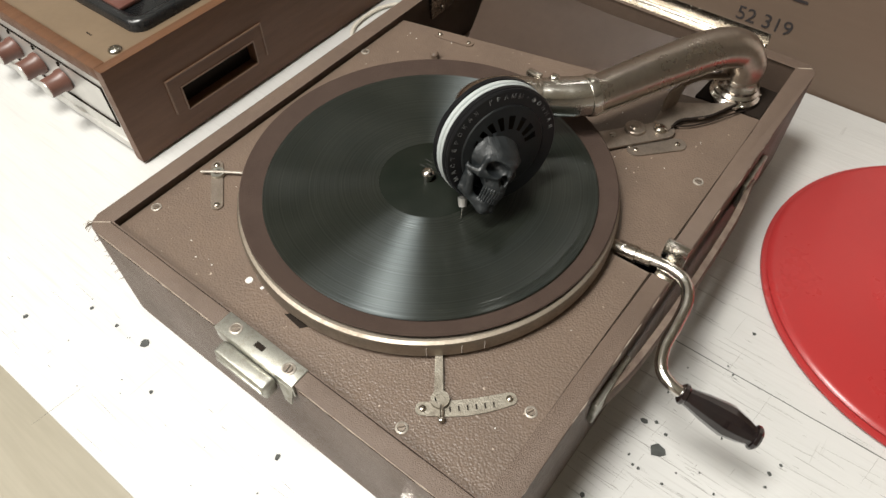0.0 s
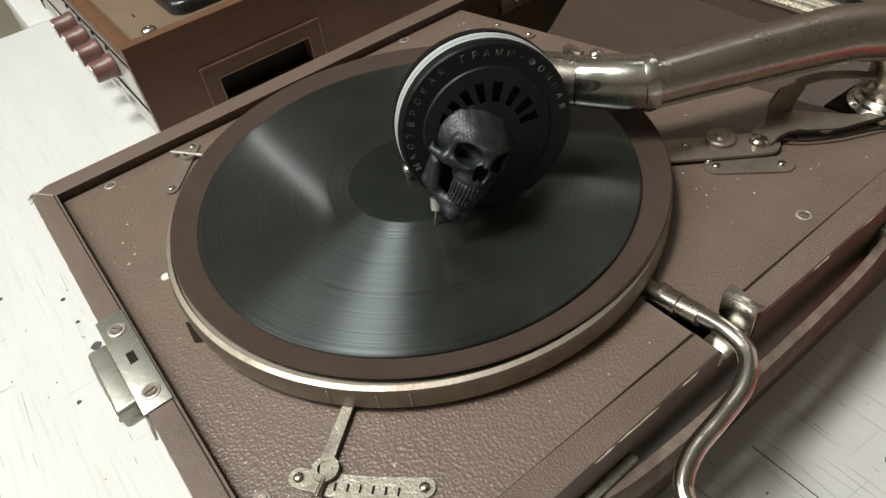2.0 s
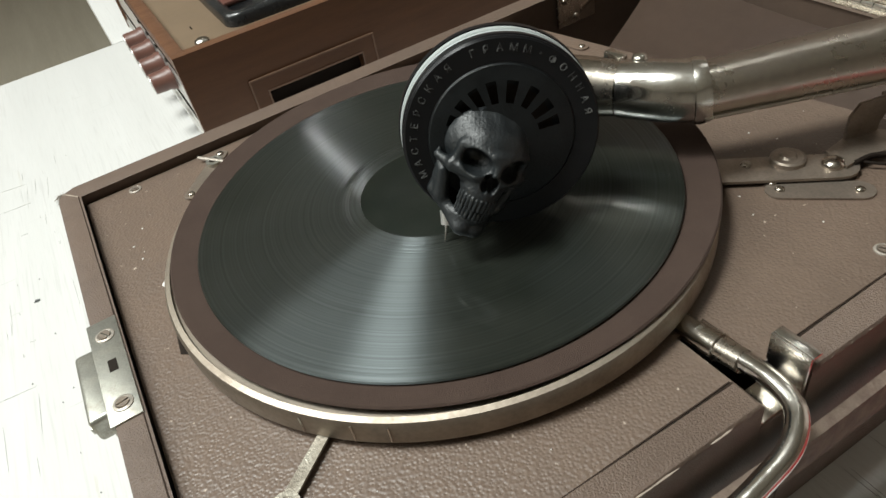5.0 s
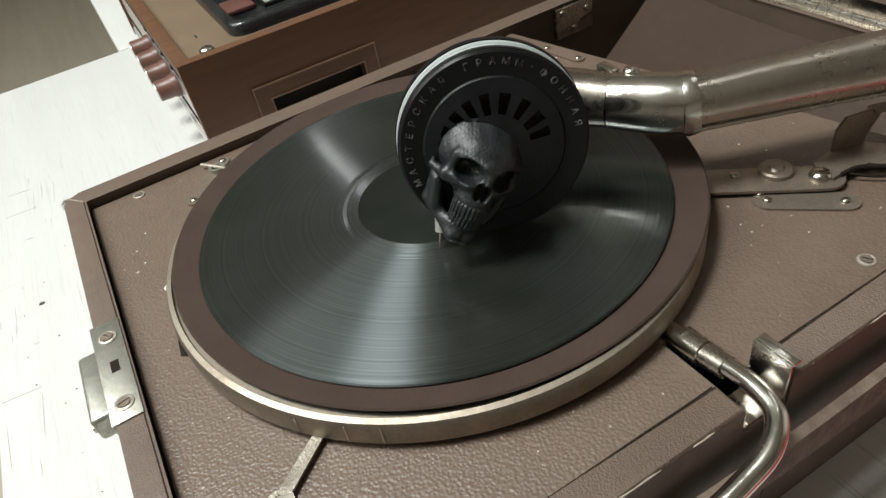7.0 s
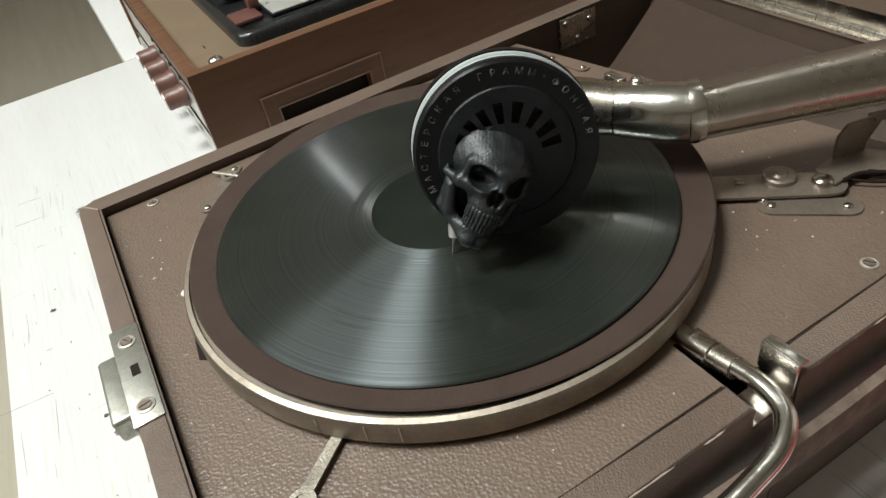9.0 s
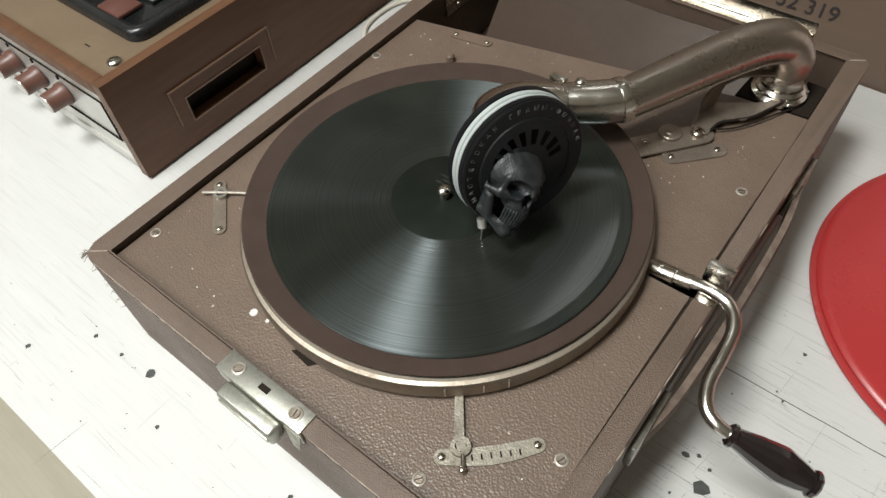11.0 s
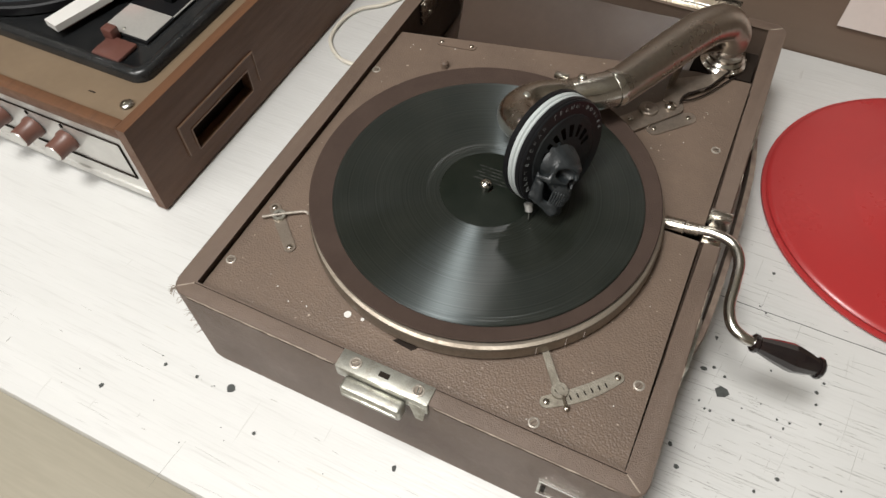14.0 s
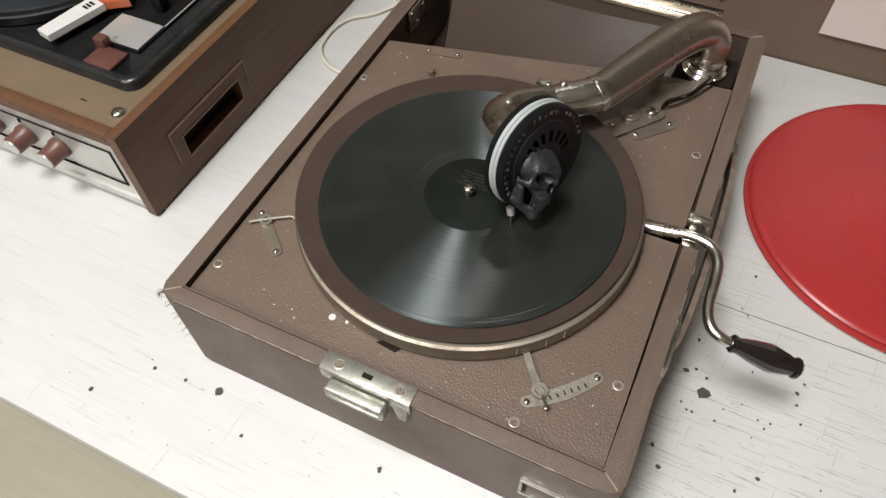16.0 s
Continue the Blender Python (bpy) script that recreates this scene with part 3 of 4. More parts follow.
# frayed cloth at the corner
bm = mesh()
rnd = random.Random(3)
for i in range(30):
    a = rnd.uniform(2.6, 4.4)
    p = Vector((X0 + 0.003, Y0 + 0.003, rnd.choice((TOP - 0.001, TOP - 0.002, rnd.uniform(0.03, 0.09)))))
    q = p + Vector((math.cos(a) * 0.0028, math.sin(a) * 0.0028, rnd.uniform(-0.003, 0.001)))
    e = p + Vector((math.cos(a + 0.5) * 0.0055, math.sin(a + 0.5) * 0.0055, rnd.uniform(-0.003, 0.001)))
    tube(bm, [(*p, 0.00022), (*q, 0.0002), (*e, 0.00008)], 5)
part("frayed_edge", bm, THREAD, gram, "frayed pale threads at the case corner")

# turntable
RZ = 0.1100
table_disc = part("turntable", lathe(mesh(), [(0, 0.0940), (0.121, 0.0940), (0.1255, 0.0946), (0.1272, 0.0966), (0.1272, 0.1051), (0.1262, 0.1068), (0.1240, 0.1074), (0.1235, 0.1056), (0, 0.1056)], seg=128), BRASSY, gram, "turntable with a tarnished metal rim")
part("felt_mat", lathe(mesh(), [(0, 0.1057), (0.1180, 0.1058), (0.1215, 0.1074), (0.1262, 0.1078), (0.1266, 0.1086), (0.1258, 0.1092), (0.1200, 0.1086), (0.1150, 0.1080), (0, 0.1080)], Matrix.Translation((-0.0026, 0.0042, 0)), seg=128), FELT, table_disc, "plum brown felt mat")
part("spindle", lathe(mesh(), [(0.0036, 0.1106), (0.0036, 0.1138), (0.0044, 0.1142), (0.0044, 0.1154), (0.0034, 0.1170), (0.0016, 0.1178), (0, 0.1180)], seg=24), CHROME, table_disc)
for a in (18, 27, 33, 200):
    p = Vector((0.1273 * math.cos(radians(-70 + a)), 0.1273 * math.sin(radians(-70 + a)), 0.1016))
    part("rim_mark", box(mesh(), -0.0003, 0.0003, -0.0003, 0.0003, -0.004, 0.004), CHROME, table_disc).matrix_basis = Matrix.Translation(p)
part("hub", rod(mesh(), (0, 0, 0.0345), (0, 0, 0.0939), 0.012), DARK, gram)

# brake and speed plates on the deck
def deck_plate(name, p, q, r, material=TIN):
    ob = part(name, plate(mesh(), stadium(p, q, r), DECK + 0.0001, DECK + 0.0011), material, gram)
    for x, y in (p, q):
        part("rivet", dome_screw(mesh(), x, y, DECK + 0.0011, 0.0021), NICKEL, ob)
    return ob

sp, sq = Vector((0.0955, -0.1260)), Vector((0.1300, -0.0925))
su = (sq - sp).normalized()
sn = Vector((su.y, -su.x))
edge = [sp + (sq - sp) * (k / 12) + sn * (0.0040 + 0.0030 * math.sin(math.pi * k / 12)) for k in range(13)]
edge += [sq + su * (0.0040 * math.sin(math.pi * k / 8)) + sn * (0.0040 * math.cos(math.pi * k / 8)) for k in range(1, 8)]
edge += [sq + (sp - sq) * (k / 12) - sn * (0.0040 - 0.0014 * math.sin(math.pi * k / 12)) for k in range(13)]
edge += [sp - su * (0.0040 * math.sin(math.pi * k / 8)) - sn * (0.0040 * math.cos(math.pi * k / 8)) for k in range(1, 8)]
speed = part("speed_plate", plate(mesh(), [tuple(p) for p in edge], DECK + 0.0001, DECK + 0.0011), DULL, gram, "stained tin speed scale plate")
for p in (sp, sq):
    part("rivet", dome_screw(mesh(), p.x, p.y, DECK + 0.0011, 0.0021), NICKEL, speed)
part("pointer", plate(mesh(), [(0.0790, -0.0935), (0.0845, -0.0935), (0.0995, -0.1125), (0.1045, -0.1165), (0.1010, -0.1195), (0.0955, -0.1155)], DECK + 0.0022, DECK + 0.0032), DULL, speed)
part("pivot_ring", lathe(mesh(), [(0.0030, DECK + 0.0012), (0.0052, DECK + 0.0012), (0.0052, DECK + 0.0036), (0.0030, DECK + 0.0036), (0.0030, DECK + 0.0012)], Matrix.Translation((0.1004, -0.1166, 0)), 24), DULL, speed)
part("pin", rod(mesh(), (0.1035, -0.1190, DECK + 0.003), (0.1075, -0.1245, DECK + 0.003), 0.0011, seg=10), NICKEL, speed)
part("pin_knob", dome_screw(mesh(), 0.1080, -0.1252, DECK + 0.0025, 0.0020), NICKEL, speed)
bm = mesh()
for i in range(6):
    u = 0.3 + 0.1 * i
    cx, cy = 0.0955 + 0.0345 * u + 0.001, -0.1260 + 0.0335 * u - 0.001
    plate(bm, [(cx - 0.0004, cy + 0.0004), (cx + 0.0018, cy - 0.0018), (cx + 0.0024, cy - 0.0012), (cx + 0.0002, cy + 0.001)], DECK + 0.0011, DECK + 0.0013)
part("scale_marks", bm, DARK, speed, smooth=None)
brake = deck_plate("brake_plate", (-0.1385, -0.0690), (-0.1092, -0.0946), 0.0042, LINK)
part("pivot_ring", lathe(mesh(), [(0.0026, DECK + 0.0012), (0.0048, DECK + 0.0012), (0.0048, DECK + 0.0034), (0.0026, DECK + 0.0034), (0.0026, DECK + 0.0012)], Matrix.Translation((-0.1308, -0.0745, 0)), 24), TIN, brake)
part("lever", tube(mesh(), smooth_path([(-0.1410, -0.0812, DECK + 0.003, 0.0010), (-0.1310, -0.0740, DECK + 0.003, 0.0011), (-0.1180, -0.0655, DECK + 0.003, 0.0010), (-0.1135, -0.0640, DECK + 0.003, 0.0010), (-0.1115, -0.0655, DECK + 0.003, 0.0009)], 5), 10), WASHER, brake)
lock = deck_plate("lock_plate", (-0.1076, 0.1518), (-0.0808, 0.1564), 0.0042, LEATHER)
part("stop_peg", lathe(mesh(), [(0.0034, DECK), (0.0034, DECK + 0.005), (0.0022, DECK + 0.0065), (0, DECK + 0.0066)], Matrix.Translation((-0.0915, 0.1235, 0)), 16), LEATHER, gram)
for x, y, r in ((-0.0449, -0.1240, 0.0026), (-0.0340, -0.1233, 0.0013)):
    part("paint_dot", lathe(mesh(), [(r, DECK), (r * 0.9, DECK + 0.0004), (0, DECK + 0.0004)], Matrix.Translation((x, y, 0)), 14), WHITEPL, gram)
part("wear_patch", plate(mesh(), [(-0.0090, -0.1285), (0.0055, -0.1300), (0.0085, -0.1262), (-0.0060, -0.1255)], DECK + 0.0001, DECK + 0.0004), DARK, gram)

bm = mesh()
rnd = random.Random(21)
for i in range(90):
    x, y = rnd.uniform(-0.14, 0.148), rnd.uniform(-0.145, 0.2)
    if math.hypot(x, y) < 0.131 or y > 0.19 - 0.23 * (0.05 - x) * (x < 0.05):
        continue
    r, a = rnd.uniform(0.0002, 0.0006), rnd.uniform(0, 3.1)
    plate(bm, [(x + r * rnd.uniform(0.6, 1.4) * math.cos(a + k), y + r * rnd.uniform(0.6, 1.4) * math.sin(a + k)) for k in (0, 1.3, 2.6, 3.8, 5.1)], DECK, DECK + 0.00025)
tagged(part("dust_flecks", bm, WHITEPL, gram, "pale dust flecks on the deck", smooth=None), kind="stuff")

# cloth rubbed pale along the front edge of the rim
rnd = random.Random(33)
for x0, x1 in ((-0.148, -0.034), (0.036, 0.150)):
    n = 24
    rows = [(x0 + (x1 - x0) * k / n, -0.1598 + rnd.uniform(-0.0001, 0.0001), 0.0971, rnd.uniform(0.0004, 0.0008)) for k in range(n + 1)]
    part("rubbed_edge", tube(mesh(), rows, 8), WORN, gram)
    rows = [(x, -0.1600 + rnd.uniform(-0.0001, 0.0001), 0.0955 + rnd.uniform(-0.0002, 0.0002), rnd.uniform(0.0003, 0.0005)) for x, y, z, r in rows]
    part("cloth_fold", tube(mesh(), rows, 6), JOINT, gram)

# plates by the tone arm
low = deck_plate("hook_plate", (0.0920, 0.1250), (0.1137, 0.1480), 0.0062, LINK)
part("rivet", dome_screw(mesh(), 0.0868, 0.1262, DECK + 0.0011, 0.0019), NICKEL, low)
arm_plate = part("brake_link", plate(mesh(), stadium((0.0660, 0.1130), (0.0985, 0.1530), 0.0090), DECK + 0.0022, DECK + 0.0036), LINK, gram, "browned nickel brake link plate")
# flat lever with a waist, its tail at the foot of the arm
tail = [(0.0900, 0.1560), (0.1030, 0.1530), (0.1030, 0.1630), (0.1060, 0.1730), (0.1170, 0.1800), (0.1235, 0.1930), (0.1280, 0.2050), (0.1350, 0.2200),
        (0.1290, 0.2230), (0.1210, 0.2040), (0.1130, 0.1985), (0.1010, 0.1900), (0.0930, 0.1850), (0.0885, 0.1700)]
part("bent_lever", plate(mesh(), tail, DECK + 0.0040, DECK + 0.0054), LINK, arm_plate)
edge = [((tail[k][0] + tail[k + 1][0]) / 2, (tail[k][1] + tail[k + 1][1]) / 2) for k in range(1, 7)]
part("lever_fold", tube(mesh(), smooth_path([(x, y, DECK + 0.0046, 0.0011) for x, y in edge], 5), 8), DARK, arm_plate)
m = Matrix.Translation((0.0890, 0.1690, DECK + 0.0054)) @ pose(0, 0, 0, 90, 0, 76)
part("lever_lug", plate(mesh(), [(0, 0), (0.0170, 0), (0.0170, 0.0040), (0.0220, 0.0130), (0.0220, 0.0175), (0.0040, 0.0175), (0, 0.0120)], 0, 0.0014, m), LINK, arm_plate)
part("lever_bridge", ribbon(mesh(), [tuple(p[:2]) for p in smooth_path([(0.0935, 0.1860, 0), (0.0990, 0.1985, 0), (0.1080, 0.2080, 0), (0.1180, 0.2150, 0)], 5)], 0.0060, DECK + 0.0215, DECK + 0.0228), LINK, arm_plate)
part("roller", lathe(mesh(), [(0, DECK + 0.0072), (0.0030, DECK + 0.0072), (0.0036, DECK + 0.0064), (0.0044, DECK + 0.0060), (0.0066, DECK + 0.0062), (0.0076, DECK + 0.0056), (0.0078, DECK + 0.0036)], Matrix.Translation((0.0822, 0.1412, 0)), 36), LINK, arm_plate)
part("rivet", dome_screw(mesh(), 0.0972, 0.1520, DECK + 0.0040, 0.0050), NICKEL, arm_plate)
part("rivet", dome_screw(mesh(), 0.0722, 0.1262, DECK + 0.0036, 0.0024), NICKEL, arm_plate)
part("wire", tube(mesh(), smooth_path([(0.1010, 0.1600, DECK + 0.004, 0.0007), (0.1120, 0.1690, DECK + 0.003, 0.0007), (0.1225, 0.1830, DECK + 0.003, 0.0007), (0.1310, 0.1990, DECK + 0.003, 0.0007), (0.1380, 0.2130, DECK + 0.001, 0.0007)], 6), 6), DARK, arm_plate)

# crank with its shaft in the deck slot, and the clip on the rim
crank = part("crank", tube(mesh(), smooth_path([(0.1285, 0.0385, 0.0945, 0.0038), (0.1420, 0.0390, 0.0955, 0.0038), (0.1590, 0.0385, 0.0985, 0.0038), (0.1715, 0.0350, 0.0985, 0.0038), (0.1790, 0.0240, 0.0965, 0.0038),
                                                (0.1810, 0.0080, 0.0920, 0.0038), (0.1820, -0.0080, 0.0880, 0.0038), (0.1870, -0.0200, 0.0855, 0.0038), (0.1960, -0.0250, 0.0840, 0.0038), (0.2060, -0.0253, 0.0825, 0.0036)], 8), 18), CHROME, gram, "bent nickel-plated winding crank")
part("shaft_sleeve", tube(mesh(), [(0.112, 0.0380, 0.0900, 0.0050), (0.138, 0.0387, 0.0942, 0.0056), (0.1385, 0.0387, 0.0943, 0.0046), (0.148, 0.0389, 0.0960, 0.0046)], 18), NICKEL, crank)
hp, hq = Vector((0.2020, -0.0254, 0.0830)), Vector((0.2490, -0.0196, 0.0725))
L = (hq - hp).length
part("handle", lathe(mesh(), [(0, 0), (0.0052, 0), (0.0064, 0.001), (0.0066, 0.0030), (0.0056, 0.0042), (0.0058, 0.0060), (0.0078, 0.015), (0.0094, L * 0.52), (0.0098, L * 0.60), (0.0078, L * 0.80), (0.0062, L * 0.90), (0.0062, L * 0.92), (0.0074, L * 0.93), (0.0076, L * 0.97), (0.0064, L), (0, L)], axis(hp, hq), 12), HANDLE, crank, "black lacquered wooden handle", smooth=25)
clip = part("crank_clip", box(mesh(), 0.1505, 0.1660, 0.0470, 0.0482, TOP - 0.012, TOP + 0.0088, 0.0004), CHROME, gram, "bright metal crank clip")
part("clip_lip", box(mesh(), 0.1505, 0.1660, 0.0482, 0.0525, TOP + 0.0074, TOP + 0.0088, 0.0004), CHROME, clip)
part("clip_base", box(mesh(), 0.1525, 0.1650, 0.0290, 0.0470, TOP - 0.0128, TOP - 0.0118, 0.0003), NICKEL, clip)

# tone arm
arm_rows = [(0.1235, 0.2260, 0.110, 0.0135), (0.1228, 0.2270, 0.123, 0.0145), (0.1140, 0.2230, 0.1335, 0.0160), (0.1000, 0.2040, 0.1370, 0.0160),
            (0.0825, 0.1680, 0.1368, 0.0152), (0.0675, 0.1340, 0.1365, 0.0142), (0.0560, 0.1080, 0.1360, 0.0133)]
arm = part("tonearm", tube(mesh(), smooth_path(arm_rows, 8), 32, True, 0.86), ARM, gram, "tapered tarnished nickel tone arm")
part("arm_seam", tube(mesh(), smooth_path([(x + 0.0116 * k, y - 0.0062 * k, z - 0.0062, 0.0012) for x, y, z, r in arm_rows[2:] for k in (r / 0.0145,)], 6), 8), ARM, arm)
part("swivel_base", lathe(mesh(), [(0, 0.0935), (0.0185, 0.0935), (0.0190, 0.0965), (0.0165, 0.0985), (0.0170, 0.1010), (0.0150, 0.1030), (0.0155, 0.1060), (0.0138, 0.1090), (0.0138, 0.1130), (0, 0.1130)], Matrix.Translation((0.1235, 0.2260, 0)), 40), CHROME, arm)
for i in range(5):
    a = i * 1.256 + 0.4
    part("rivet", dome_screw(mesh(), 0.1235 + 0.0175 * math.cos(a), 0.2260 + 0.0175 * math.sin(a), 0.0968, 0.0022), CHROME, arm)
# near-black plate under the arm's foot: the shade of the open gap as colour
part("gap_shade_plate", plate(mesh(), [(0.100, 0.2090), (0.1500, 0.2130), (0.1500, 0.2500), (0.102, 0.2500)], DECK - 0.004, DECK - 0.0005), DARK, gram)
neck = smooth_path([(0.0560, 0.1080, 0.1365, 0.0136), (0.0480, 0.1010, 0.1362, 0.0138), (0.0380, 0.0940, 0.1360, 0.0134), (0.0300, 0.0880, 0.1358, 0.0126)], 6)
part("collar", tube(mesh(), neck, 32), CHROME, arm, "bright plated collar")
part("joint_ring", tube(mesh(), [(0.0578, 0.1110, 0.1367, 0.0142), (0.0560, 0.1082, 0.1365, 0.0147), (0.0545, 0.1062, 0.1364, 0.0142)], 32), CHROME, arm)
part("screw", dome_screw(mesh(), 0.0340, 0.0960, 0.1490, 0.0035), CHROME, arm)
hook = smooth_path([(0.0300, 0.0880, 0.1358, 0.0122), (0.0180, 0.0800, 0.1358, 0.0136), (0.0050, 0.0680, 0.1362, 0.0142), (0.0008, 0.0510, 0.1390, 0.0138), (0.0110, 0.0365, 0.1440, 0.0122), (0.0260, 0.0260, 0.1490, 0.0105)], 8)
part("gooseneck", tube(mesh(), hook, 32), NICKEL, arm)
part("gooseneck_screw", dome_screw(mesh(), 0.0040, 0.0600, 0.1500, 0.0032), TIN, arm)
part("tab", box(mesh(), 0.013, 0.024, 0.0935, 0.0985, 0.1425, 0.1465, 0.0008), CHROME, arm)

# ---------------------------------------------------------------- soundbox
SB = Vector((0.0475, 0.0140, 0.1538))
YAW, ELEV, SR = radians(-25.0), radians(10.2), 0.0382
nrm = Vector((math.cos(ELEV) * math.cos(YAW), math.cos(ELEV) * math.sin(YAW), math.sin(ELEV)))
rgt = Vector((0, 0, 1)).cross(nrm).normalized()
upv = nrm.cross(rgt).normalized()
FACE = Matrix.Translation(SB) @ Matrix((rgt, upv, nrm)).transposed().to_4x4()   # x right, y up, z out of the face
sbx = part("soundbox", lathe(mesh(), [(0.020, -0.0010), (SR - 0.0015, -0.0010), (SR, -0.0022), (SR, -0.0050), (SR - 0.0010, -0.0056)], FACE, 96), BLACK, gram, "black soundbox with a relief skull face")
part("back_shell", lathe(mesh(), [(SR - 0.001, -0.0112), (SR + 0.0008, -0.0118), (SR + 0.0010, -0.0150), (SR - 0.002, -0.0170), (0.016, -0.0195), (0.013, -0.0230), (0, -0.0230)], FACE, 96), BLACK, sbx)
part("rubber_ring", lathe(mesh(), [(SR - 0.0012, -0.0056), (SR - 0.0002, -0.0060), (SR - 0.0002, -0.0076), (SR - 0.0012, -0.0079), (SR - 0.0002, -0.0082), (SR + 0.0004, -0.0086), (SR + 0.0004, -0.0110), (SR - 0.001, -0.0114)], FACE, 96), GASKET, sbx, "pale grey rubber ring")
part("face_ring", lathe(mesh(), [(0.0280, -0.0008), (0.0284, 0.0002), (SR - 0.0012, 0.0002), (SR - 0.0004, -0.0006), (SR - 0.0004, -0.0012)], FACE, 96), BLACK, sbx)
# inner disc with a fan of slots
bm = mesh()
lathe(bm, [(0, -0.0026), (0.0284, -0.0026)], FACE, 64)
part("slot_back", bm, DARK, sbx)
bm = mesh()
inner, outer = 0.0122, 0.0222
slots = [radians(d) for d in (168, 150, 131, 113, 94, 72, 49, 27, 8)]
def cut_away(a, r):
    return inner + 0.0015 < r < outer and any(abs((a - s + math.pi) % (2 * math.pi) - math.pi) < radians(5.3) for s in slots)
radii = [0.004, inner, inner + 0.0018, 0.0172, outer - 0.0004, outer, 0.0250, 0.0276, 0.0286]
def face_point(r, a):
    return FACE @ Vector((r * math.cos(a), r * math.sin(a), 0.0030 * (1 - (r / 0.0290) ** 2) + (0.0006 if r < 0.028 else -0.0004)))
vv = [[bm.verts.new(face_point(r, 2 * math.pi * i / 240)) for i in range(240)] for r in radii]
for k in range(len(radii) - 1):
    for i in range(240):
        if not cut_away(2 * math.pi * (i + 0.5) / 240, (radii[k] + radii[k + 1]) / 2):
            bm.faces.new((vv[k][i], vv[k][(i + 1) % 240], vv[k + 1][(i + 1) % 240], vv[k + 1][i]))
bmesh.ops.solidify(bm, geom=bm.faces[:], thickness=0.0014)
part("slotted_disc", bm, RESIN, sbx, "matt dark grey disc with a fan of slots")
# letters round the ring
bm = mesh()
word = "\u041c\u0410\u0421\u0422\u0415\u0420\u0421\u041a\u0410\u042f \u0413\u0420\u0410\u041c\u041c\u2022\u0424\u041e\u041d\u041d\u0410\u042f"
for i, ch in enumerate(word):
    a = radians(196 - i * 8.66)
    if ch != " ":
        lettering(bm, ch, 0.0038, FACE @ Matrix.Translation((0.0336 * math.cos(a), 0.0336 * math.sin(a), 0.0003)) @ pose(0, 0, 0, 0, 0, math.degrees(a) - 90), 0.00015)
part("lettering", bm, LETTER, sbx, smooth=None)


def surface_net(d, low, step):
    """The surface where the field d, sampled on a grid from the corner low, passes through nought."""
    n = d.shape
    acc, cnt = np.zeros((n[0] - 1, n[1] - 1, n[2] - 1, 3)), np.zeros((n[0] - 1, n[1] - 1, n[2] - 1))

    def corner(o):
        return d[o[0]:n[0] - 1 + o[0], o[1]:n[1] - 1 + o[1], o[2]:n[2] - 1 + o[2]]

    for ax in range(3):
        for p, q in itertools.product((0, 1), repeat=2):
            a = [0, 0, 0]
            a[(ax + 1) % 3], a[(ax + 2) % 3] = p, q
            b = list(a)
            b[ax] = 1
            f0, f1 = corner(a), corner(b)
            m = (f0 < 0) != (f1 < 0)
            cross = np.where(m, f0 / np.where(m, f0 - f1, 1), 0)
            for k in range(3):
                acc[..., k] += cross if k == ax else m * a[k]
            cnt += m
    live = cnt > 0
    index = np.full(live.shape, -1)
    index[live] = np.arange(live.sum())
    verts = np.array(low) + step * (np.argwhere(live) + acc[live] / cnt[live][:, None])
    faces = []
    for ax in range(3):
        u, v = np.eye(3, dtype=int)[(ax + 1) % 3], np.eye(3, dtype=int)[(ax + 2) % 3]
        f0, f1 = np.take(d, range(n[ax] - 1), ax), np.take(d, range(1, n[ax]), ax)
        p = np.argwhere((f0 < 0) != (f1 < 0))
        k1, k2 = (ax + 1) % 3, (ax + 2) % 3
        p = p[(p[:, k1] > 0) & (p[:, k2] > 0) & (p[:, k1] < n[k1] - 1) & (p[:, k2] < n[k2] - 1)]
        quad = [index[tuple((p - w).T)] for w in (0 * u, u, u + v, v)]
        faces.append(np.stack(quad, 1))
    data = bpy.data.meshes.new("net")
    data.from_pydata(verts.tolist(), [], np.concatenate(faces).tolist())
    bm = mesh()
    bm.from_mesh(data)
    bpy.data.meshes.remove(data)
    return bm


